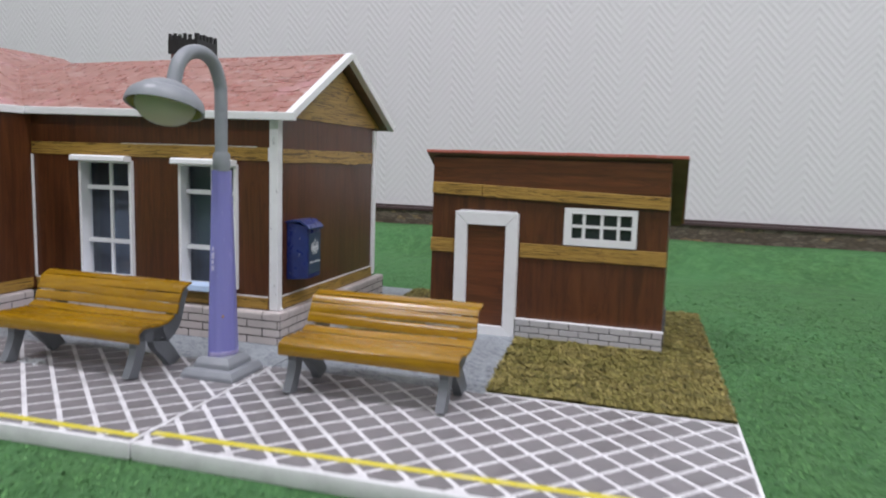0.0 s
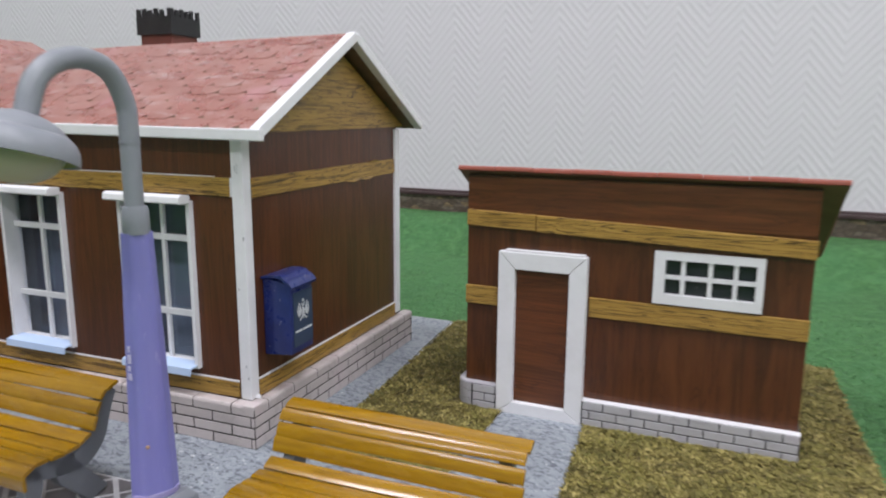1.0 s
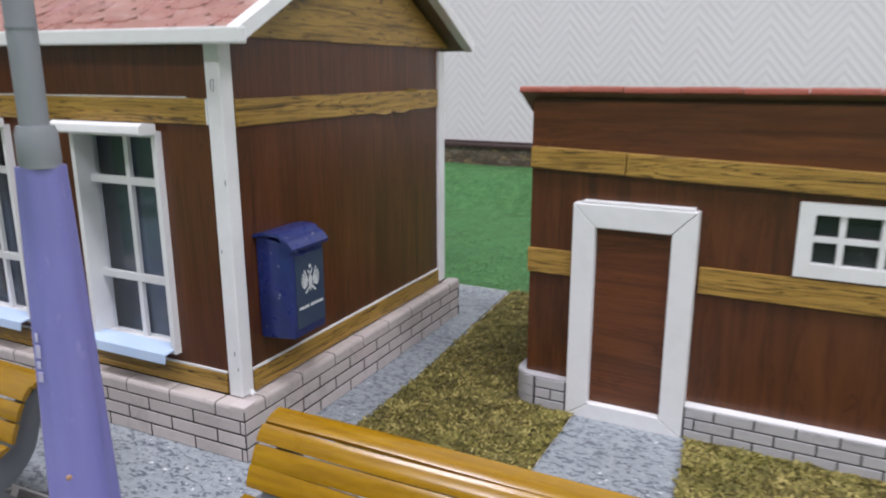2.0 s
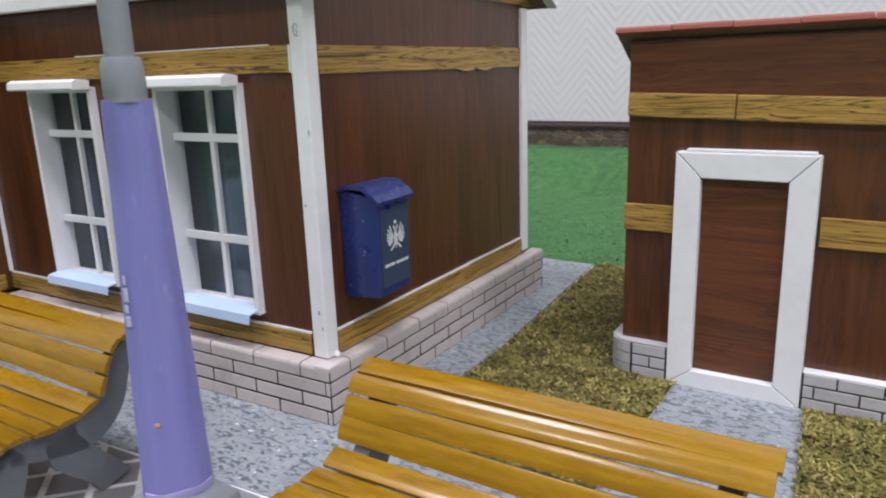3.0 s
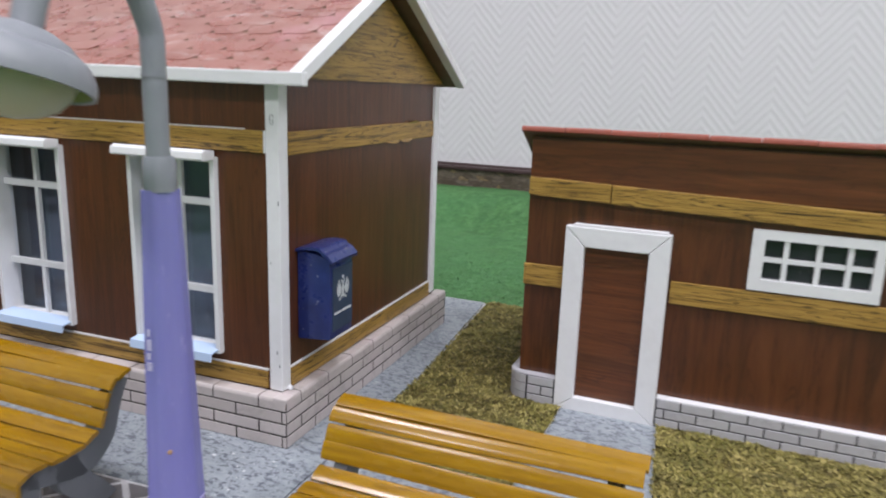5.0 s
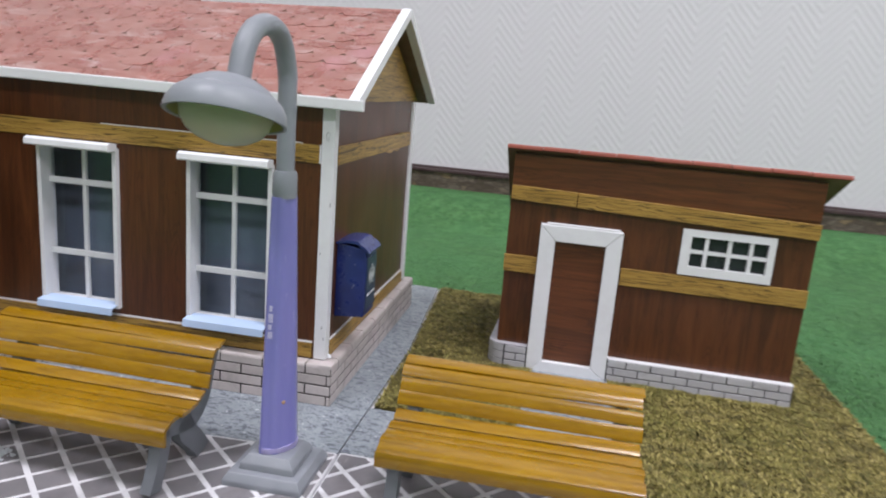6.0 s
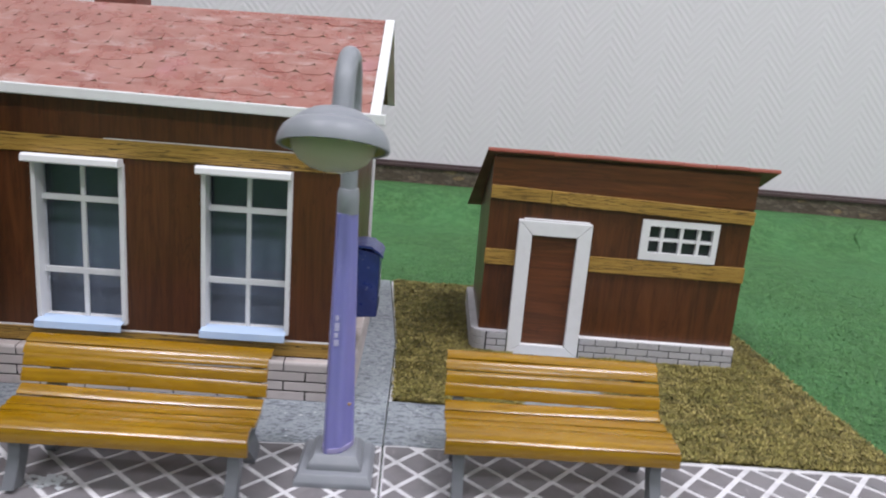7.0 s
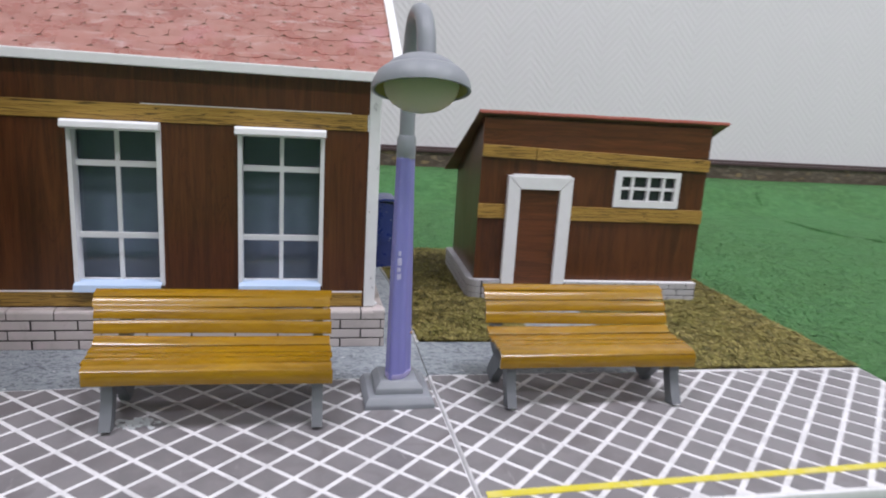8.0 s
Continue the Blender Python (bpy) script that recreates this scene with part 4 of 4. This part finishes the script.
part("base", stepped([(0.0198, TOP), (0.0198, 0.0130), (0.0176, 0.0168)]), GREY_PAINT, lamp, "grey painted square base", smooth=True)
part("base_step", stepped([(0.0138, 0.0166), (0.0135, 0.0200), (0.0105, 0.0238)]), GREY_PAINT, lamp, "grey painted upper step", smooth=True)
MAJOR, MINOR = Vector((0.5, 0.866, 0)), Vector((0.866, -0.5, 0))


def oval(a, b, x, y, z, rib=0.0, n=48):
    out = []
    for k in range(n):
        t = 2 * math.pi * k / n
        f = 1 + rib * math.cos(6 * t)
        out.append(Vector((x, y, z)) + MAJOR * (a * f * math.cos(t)) + MINOR * (b * f * math.sin(t)))
    return out


rings = []
for k in range(13):
    s = k / 12
    rings.append(oval(0.0105 + (0.0066 - 0.0105) * s, 0.0062 + (0.0043 - 0.0062) * s, LX + 0.0006 - 0.0012 * s, LY + 0.001 * s, 0.0238 + 0.1256 * s, 0.05))
post = part("post", loft(rings), LILAC, lamp, "lilac translucent plastic post", smooth=True)
part("post_foot", loft([oval(0.0102, 0.0060, LX + 0.0006, LY, 0.0232), oval(0.0108, 0.0066, LX + 0.0006, LY, 0.0246), oval(0.0107, 0.0066, LX + 0.0006, LY, 0.0268)]), PINK, post, "pale pink worn foot", smooth=True)
part("collar", loft([oval(0.0059, 0.0050, LX - 0.0006, LY + 0.001, 0.1488), oval(0.0058, 0.0049, LX - 0.0006, LY + 0.001, 0.1500), oval(0.0060, 0.0050, LX - 0.0006, LY + 0.001, 0.1508), oval(0.0058, 0.0050, LX - 0.0006, LY + 0.001, 0.1590), oval(0.0051, 0.0044, LX - 0.0006, LY + 0.001, 0.1612)]), GREY_PAINT, lamp, "grey collar", smooth=True)
AX, AY = LX - 0.0006, LY + 0.0008
arm_line = spline([(AX, AY, 0.158), (AX, AY, 0.175), (AX, AY, 0.196), (AX, AY - 0.001, 0.206), (AX + 0.0003, AY - 0.008, 0.2180), (AX + 0.0008, AY - 0.020, 0.2228), (AX + 0.0014, AY - 0.034, 0.2208), (AX + 0.0018, AY - 0.044, 0.2132), (AX + 0.0020, AY - 0.049, 0.2010)], 5)
part("arm", tube(arm_line, lambda s: 0.0041 + 0.0004 * s), GREY_PAINT, lamp, "grey swan-neck arm", smooth=True)
part("arm_band", tube([Vector((AX, AY, 0.1885)), Vector((AX, AY, 0.1895))], 0.0044), GREY_PAINT, lamp, smooth=True)
headm = Matrix.Translation((-0.2648, 0.3765, 0.1880)) @ Matrix.Rotation(radians(-16.5), 4, "X")
bm = lathe([(0, 0.0146), (0.005, 0.0143), (0.010, 0.0129), (0.0145, 0.0104), (0.0168, 0.0082), (0.0172, 0.0074), (0.0181, 0.0073), (0.0205, 0.0052), (0.0222, 0.0020), (0.0228, -0.0006), (0.0228, -0.0024), (0.0216, -0.0024), (0.0206, 0.0006), (0.014, 0.008), (0, 0.010)])
bm.transform(headm)
head = part("head", bm, GREY_PAINT, lamp, "grey dished lamp head", smooth=True)
bm = lathe([(0.0211, -0.0020), (0.0203, 0.0006), (0.0140, 0.0068), (0, 0.0090)])
bm.transform(headm)
part("reflector", bm, LENS_RIM, head, "olive reflector", smooth=True)
bm = lathe([(0.0174, -0.0002), (0.0164, -0.0040), (0.0138, -0.0076), (0.0095, -0.0103), (0.0045, -0.0117), (0, -0.0121), (0, -0.0113), (0.0045, -0.0109), (0.0092, -0.0095), (0.0134, -0.0070), (0.0157, -0.0036), (0.0167, -0.0002), (0.0174, -0.0002)])
bm.transform(headm)
lens = part("lens", bm, LENS, head, "cloudy clear bowl", smooth=True)
lens.visible_shadow = False
# worn white print on the post, as plain bars
bm = bmesh.new()
for z0, z1, t0, t1 in ((0.0958, 0.0985, 150, 164), (0.0905, 0.0946, 146, 176), (0.0870, 0.0893, 150, 176), (0.0826, 0.0858, 146, 174)):
    rings = []
    for z in (z0, z1):
        s = (z - 0.0238) / 0.1256
        a, b = 0.0105 - 0.0039 * s, 0.0062 - 0.0019 * s
        c = Vector((LX + 0.0006 - 0.0012 * s, LY + 0.001 * s, z))
        for off in (-0.0004, 0.0001):
            rings.append([bm.verts.new(c + MAJOR * ((a + off) * math.cos(radians(t0 + (t1 - t0) * k / 6))) + MINOR * ((b + off) * math.sin(radians(t0 + (t1 - t0) * k / 6)))) for k in range(7)])
    for k in range(6):
        for p, q in ((1, 3), (0, 1), (2, 3)):
            bm.faces.new((rings[p][k], rings[p][k + 1], rings[q][k + 1], rings[q][k]))
part("print_bar", bm, WORN_PRINT, post, "worn white print")

# ---- benches ----
PROFILE = [(-0.0005, 0.0245), (-0.0004, 0.0322), (0.0016, 0.0340), (0.0100, 0.0346), (0.0200, 0.0338), (0.0290, 0.0338), (0.0368, 0.0362), (0.0396, 0.0414), (0.0420, 0.0470), (0.0454, 0.0526), (0.0504, 0.0568), (0.0560, 0.0580)]
LINE = spline([(0, y, z) for y, z in PROFILE], 10)
LENGTHS = [0.0]
for a, b in zip(LINE, LINE[1:]):
    LENGTHS.append(LENGTHS[-1] + (b - a).length)


def on_profile(s):
    i = min(max(np.searchsorted(LENGTHS, s) - 1, 0), len(LINE) - 2)
    f = (s - LENGTHS[i]) / (LENGTHS[i + 1] - LENGTHS[i])
    d = (LINE[i + 1] - LINE[i]).normalized()
    p = LINE[i].lerp(LINE[i + 1], f)
    return p, Vector((0, -d.z, d.y))


def slat(s0, s1, x0, x1, seed, flat, thick=0.0017):
    """A bent slat along the bench's profile, slightly uneven."""
    rng = random.Random(seed)
    w0, w1, ph = rng.uniform(-0.0004, 0.0004), rng.uniform(-0.0004, 0.0004), rng.uniform(0, 6)
    rings = []
    for k in range(15):
        f = k / 14
        x = x0 + (x1 - x0) * f
        wob = 0.0003 * math.sin(5 * f + ph) + w0 * (1 - f) + w1 * f
        top, low = [], []
        for j in range(6):
            p, nrm = on_profile(s0 + (s1 - s0) * j / 5 + wob)
            if flat:
                pa, pb = on_profile(s0 + wob)[0], on_profile(s1 + wob)[0]
                p = p.lerp(pa.lerp(pb, j / 5), flat)
                nrm = nrm.lerp(Vector((0, -(pb - pa).z, (pb - pa).y)).normalized(), flat)
            crown = 0.00015 * (1 - (2 * j / 5 - 1) ** 2) - (0.0003 if j in (0, 5) else 0)
            top.append(p + nrm * crown + Vector((x, 0, 0)))
            low.append(p - nrm * thick + Vector((x, 0, 0)))
        rings.append(top + low[::-1])
    return loft(rings)


def side_frame(x):
    """A curved end frame: front leg, rear leg, seat rail and back rail in one casting."""
    bm = bmesh.new()

    def bar(points, widths):
        line = spline([(0, y, z) for y, z in points], 6)
        n = len(line) - 1
        rings = []
        for i, p in enumerate(line):
            d = (line[min(i + 1, n)] - line[max(i - 1, 0)]).normalized()
            nrm = Vector((0, -d.z, d.y))
            f = i / n * (len(widths) - 1)
            k = min(int(f), len(widths) - 2)
            w = (widths[k] + (widths[k + 1] - widths[k]) * (f - k)) / 2
            rings.append([p + nrm * w + Vector((x + s, 0, 0)) for s in (-0.0028, 0.0028)] + [p - nrm * w + Vector((x + s, 0, 0)) for s in (0.0028, -0.0028)])
        vs = [[bm.verts.new(q) for q in r] for r in rings]
        for a, b in zip(vs, vs[1:]):
            for k in range(4):
                bm.faces.new((a[k], a[(k + 1) % 4], b[(k + 1) % 4], b[k]))
        bm.faces.new(vs[0])
        bm.faces.new(vs[-1])

    bar([(-0.0005, 0.0000), (0.0035, 0.0080), (0.0070, 0.0165), (0.0080, 0.0240), (0.0050, 0.0300)], [0.0090, 0.0078, 0.0082, 0.0100, 0.0060])
    bar([(0.0030, 0.0282), (0.0120, 0.0280), (0.0220, 0.0262), (0.0345, 0.0256), (0.0434, 0.0312), (0.0480, 0.0400), (0.0518, 0.0468), (0.0566, 0.0522)], [0.0055, 0.0090, 0.0108, 0.0138, 0.0120, 0.0098, 0.0080, 0.0040])
    bar([(0.0430, 0.0000), (0.0385, 0.0070), (0.0325, 0.0135), (0.0270, 0.0200), (0.0245, 0.0275)], [0.0125, 0.0108, 0.0116, 0.0130, 0.0110])
    for v in bm.verts:
        v.co.z = max(v.co.z, 0.0)
    return bm


def bench(x, y, turn_deg, x0, x1, legs, label, flare=0.0):
    ob = thing("bench", 0, 0, 0, label, "bench", "benches on the platform")
    total = LENGTHS[-1]
    cuts = [(0.0, 0.0076), (0.0078, 0.0156), (0.0158, 0.0238), (0.0241, 0.0312), (0.0320, 0.0400), (0.0412, 0.0484), (0.0494, 0.0566), (0.0574, 0.0641), (0.0647, 0.0708), (0.0714, total)]
    cuts = [(a * total / 0.079, min(b * total / 0.079, total)) for a, b in cuts]
    cuts[-1] = (cuts[-1][0], total)
    for i, (a, b) in enumerate(cuts):
        part("slat", slat(a, b, x0 + flare * (1 - i / 7) + 0.0004 * (i % 2), x1 - 0.0005 * (i % 3), i + int(x * -900), 0.93 if i else 0.2), VARNISH, ob, "", True)
    for lx in legs:
        part("side_frame", side_frame(lx), LEG_PAINT, ob, "dark grey curved end frame")
    ob.matrix_basis = pose(x, y, TOP + 0.0005, 0, 0, turn_deg)
    return ob


bench(-0.3610, 0.3905, 1.0, -0.0675, 0.0595, (-0.0515, 0.0520), "honey-varnished slatted bench with grey legs beside the lamp", 0.0052)
bench(-0.1490, 0.4105, 1.4, -0.0590, 0.0602, (-0.0510, 0.0500), "honey-varnished slatted bench with grey legs before the shed")

# crumb of white glue under one bench and a rust speck on the post
rng = random.Random(3)
bm = bmesh.new()
for k in range(95):
    cx, cy = -0.4000 + rng.gauss(0, 0.0044), 0.3985 + rng.gauss(0, 0.0027)
    r = rng.uniform(0.0003, 0.0010)
    add_box(bm, -r, r, -r, r, 0, r * 0.9, Matrix.Translation((cx, cy, TOP + 0.0003)) @ Matrix.Rotation(rng.uniform(0, 3), 4, "Z"))
solid("plaster_crumbs", bm, PRINT_WHITE, "little heap of white plaster crumbs on the paving", "crumbs", "stuff")
bm = lathe([(0, 0.0006), (0.0008, 0.0003), (0.0010, -0.0004)], 10)
part("speck", bm, RUST, post, "rust-brown speck")
speck = post.children[-1]
speck.matrix_basis = Matrix.Translation(Vector((-0.2577, 0.4212, 0.0520)) - base_of(post)) @ look((0, 0, 0), (-0.70, 0.62, 0)).to_3x3().to_4x4() @ Matrix.Translation(base_of(post))

# ---- repeated pieces ----
# shingles on the front slope
SW, SH = 0.0205, 0.0102
bm = bmesh.new()
outline = [(-SW / 2, SH * 1.2), (-SW / 2, 0.0046), (-SW * 0.33, 0), (SW * 0.30, 0.0004), (SW / 2, 0.0046), (SW / 2, SH * 1.2)]
lo = [bm.verts.new((a, b, 0)) for a, b in outline]
hi = [bm.verts.new((a, b, 0.00026 if b < SH else 0.0001)) for a, b in outline]
bm.faces.new(hi)
for i in range(6):
    bm.faces.new((lo[i], lo[(i + 1) % 6], hi[(i + 1) % 6], hi[i]))
shingle_mesh = finish("shingle", bm, SHINGLE)
bm = bmesh.new()
half = [(-SW / 2, SH * 1.2), (-SW / 2, 0.0046), (-SW * 0.33, 0), (0, 0), (0, SH * 1.2)]
lo = [bm.verts.new((a, b, 0)) for a, b in half]
hi = [bm.verts.new((a, b, 0.00026 if b < SH else 0.0001)) for a, b in half]
bm.faces.new(hi)
for i in range(5):
    bm.faces.new((lo[i], lo[(i + 1) % 5], hi[(i + 1) % 5], hi[i]))
half_mesh = finish("shingle_half", bm, SHINGLE)
rows_n = int((RIDGE_Y - EAVE_Y) / math.cos(slope) / SH)
rng = random.Random(7)
for r in range(rows_n):
    d = r * SH + 0.0004
    y, z = EAVE_Y + d * math.cos(slope), EAVE_Z + d * math.sin(slope)
    xs = -0.2640 - (SW / 2 if r % 2 else 0)
    if r % 2 == 0:
        piece("shingle", half_mesh, roof, Matrix.Translation((xs, y, z + 0.0001)) @ Matrix.Rotation(slope, 4, "X"))
        xs -= SW
    limit = EX - 1.27 * (y - EAVE_Y) - 0.014
    while xs > limit:
        piece("shingle", shingle_mesh, roof, Matrix.Translation((xs, y, z + sag(xs, y) + 0.0003 + rng.uniform(0, 0.0001))) @ Matrix.Rotation(-SAG * (y - EAVE_Y) / (RIDGE_Y - EAVE_Y), 4, "Y") @ Matrix.Rotation(slope - 0.5 * SAG * (-0.264 - xs), 4, "X") @ Matrix.Rotation(radians(rng.uniform(-1.6, 1.6)), 4, "Z") @ Matrix.Diagonal((1, 1, rng.uniform(0.15, 1.7), 1)))
        xs -= SW
part("ridge_cap", sagging(prism([(RIDGE_Y - 0.004, RIDGE_Z - 0.0014), (RIDGE_Y, RIDGE_Z + 0.0010), (RIDGE_Y + 0.004, RIDGE_Z - 0.0014)], 0, -0.655, -0.2642)), SHINGLE, roof, "red ridge strip")

# tiles along the shed roof's slope
TW = (0.0320 + 0.1865) / 9
bm = bmesh.new()
add_box(bm, 0.0001, TW - 0.0001, 0, 0.0330, 0, 0.0018)
bmesh.ops.bevel(bm, geom=bm.edges[:], offset=0.0005, segments=1, affect="EDGES")
roof_tile = finish("roof_tile", bm, SHED_RED)
nose = [(0.0330, 0.0000), (0.0330, 0.0018), (0.0012, 0.0018), (0.0003, 0.0013), (0.0000, 0.0002), (0.0003, -0.0013), (0.0013, -0.0015), (0.0013, 0.0000)]
bm = prism(nose, 0, 0.0002, TW - 0.0002)
nose_tile = finish("roof_tile_front", bm, SHED_RED)
for j in range(4):
    for i in range(9):
        y = RY0 - 0.0014 + j * 0.0295
        piece("roof_tile", roof_tile if j else nose_tile, shed_roof, Matrix.Translation((-0.1865 + i * TW, y, roof_z(y) + 0.0007 + 0.0002 * (i % 2))) @ Matrix.Rotation(-math.atan(rslope), 4, "X"))

# bricks
BL, BH = 0.0274, 0.00660
full, header = brick_mesh("brick", BL - 0.0011, BH - 0.0011, 0.0004, BRICK, 0.0002), brick_mesh("brick_half", BL / 2 - 0.0011, BH - 0.0011, 0.0004, BRICK, 0.0002)
QUARTER = Matrix.Rotation(radians(90), 4, "Z")


def coping_mesh(name, length, material):
    """A top-course brick that reaches back to the wall, with a rounded front edge."""
    h = (BH - 0.0009) / 2
    pts = [(0.0075, -h), (-0.0004, -h), (-0.0004, h - 0.0016), (-0.0001, h - 0.0007), (0.0003, h - 0.0001), (0.0008, h + 0.0002), (0.0075, h + 0.0002)]
    return finish(name, prism(pts, 0, -length / 2 + 0.00045, length / 2 - 0.00045), material)


TOP_FULL, TOP_HALF = coping_mesh("coping", BL, BRICK), coping_mesh("coping_half", BL / 2, BRICK)


def lay(parent, big, small, length, height, courses, x0, x1, place, shift=0.0):
    """Courses of bricks in running bond between x0 and x1; place(x, z) gives the pose of a brick's back."""
    for c in range(courses):
        z = TOP + height * (c + 0.5)
        x = x0 - (length / 2 if c % 2 else 0) - shift
        while x < x1 - 0.001:
            a, b = max(x, x0), min(x + length, x1)
            if b - a > 0.002:
                pair = (TOP_FULL, TOP_HALF) if courses == 4 and c == 3 else (big, small)
                ob = piece("brick", pair[0] if b - a > length * 0.75 else pair[1], parent, place((a + b) / 2, z))
                ob.scale.x = (b - a - 0.0005) / ((length if b - a > length * 0.75 else length / 2) - 0.0005)
            x += length


lay(plinth, full, header, BL, BH, 4, WEST + 0.0072, SX + 0.0075, lambda x, z: Matrix.Translation((x, 0.5065, z)), 0.0078)
lay(plinth, full, header, BL, BH, 4, 0.5065, 0.7275, lambda y, z: Matrix.Translation((SX + 0.0072, y, z)) @ QUARTER)
lay(plinth, full, header, BL, BH, 4, 0.400, 0.5050, lambda y, z: Matrix.Translation((WEST + 0.006, y, z)) @ QUARTER)

SL, SHB = 0.0168, 0.0056
sfull, shalf = brick_mesh("brick_small", SL - 0.0008, SHB - 0.0008, 0.0004, SHED_BRICK, 0.0002), brick_mesh("brick_small_half", SL / 2 - 0.0008, SHB - 0.0008, 0.0004, SHED_BRICK, 0.0002)
lay(shed_plinth, sfull, shalf, SL, SHB, 3, PX0 + R, DX0 - 0.0006, lambda x, z: Matrix.Translation((x, PY0, z)))
lay(shed_plinth, sfull, shalf, SL, SHB, 3, DX1 + 0.0006, PX1, lambda x, z: Matrix.Translation((x, PY0, z)), 0.004)
lay(shed_plinth, sfull, shalf, SL, SHB, 3, PY0 + R, PY1, lambda y, z: Matrix.Translation((PX0, y, z)) @ QUARTER.inverted())
for c in range(3):
    zc = TOP + SHB * (c + 0.5)
    pts = [(PX0 + R - (R + 0.0006) * math.cos(a), PY0 + R - (R + 0.0006) * math.sin(a)) for a in [radians(4 + 82 / 5 * k) for k in range(6)]]
    pts += [(PX0 + R - R * 0.96 * math.cos(a), PY0 + R - R * 0.96 * math.sin(a)) for a in [radians(86 - 82 / 5 * k) for k in range(6)]]
    part("brick", prism(pts, 2, zc - SHB / 2 + 0.00025, zc + SHB / 2 - 0.00025), SHED_BRICK, shed_plinth)
part("plinth_cap", prism(ring_a, 2, 0.0267, 0.0272), SHED_BRICK, shed_plinth)
part("plinth_cap", box(DX1 + 0.0004, PX1, PY0, HY, 0.0265, 0.0270), WHITE, shed_plinth)


def tiles(parent, outline, node, a, b, gap):
    """Slanted tiles on the lattice of two steps a and b from a node, cut at the outline's edges."""
    fa, fb = gap / 2 / math.hypot(*a), gap / 2 / math.hypot(*b)
    for i in range(-40, 41):
        for j in range(-40, 41):
            sq = []
            for u, v in ((fa, fb), (1 - fa, fb), (1 - fa, 1 - fb), (fa, 1 - fb)):
                sq.append((node[0] + (i + u) * a[0] + (j + v) * b[0], node[1] + (i + u) * a[1] + (j + v) * b[1]))
            poly = clip_polygon(sq, outline)
            if len(poly) < 3:
                continue
            area = abs(sum(poly[k][0] * poly[k - 1][1] - poly[k - 1][0] * poly[k][1] for k in range(len(poly)))) / 2
            if area > 4e-6:
                part("tile", prism(poly, 2, TOP, TOP + 0.0005), TILE, parent)


tiles(left_paving, [(-0.56, 0.2915), (-0.2374, 0.3112), (-0.2424, 0.4545), (-0.56, 0.4325)], (-0.3913, 0.3379), (0.01138, 0.01258), (0.01288, -0.01112), 0.0028)
tiles(right_paving, [(-0.2342, 0.3118), (0.0740, 0.3250), (0.0675, 0.4618), (-0.2396, 0.4560)], (-0.19455, 0.37938), (0.01170, 0.01303), (0.01237, -0.01191), 0.0031)

# the house stands slightly turned on its board
swing = Matrix.Translation((-0.275, 0.515, 0)) @ Matrix.Rotation(radians(1.8), 4, "Z") @ Matrix.Translation((0.275, -0.515, 0))
for ob in (house, mail):
    ob.matrix_basis = swing @ Matrix.Translation(ob.location)
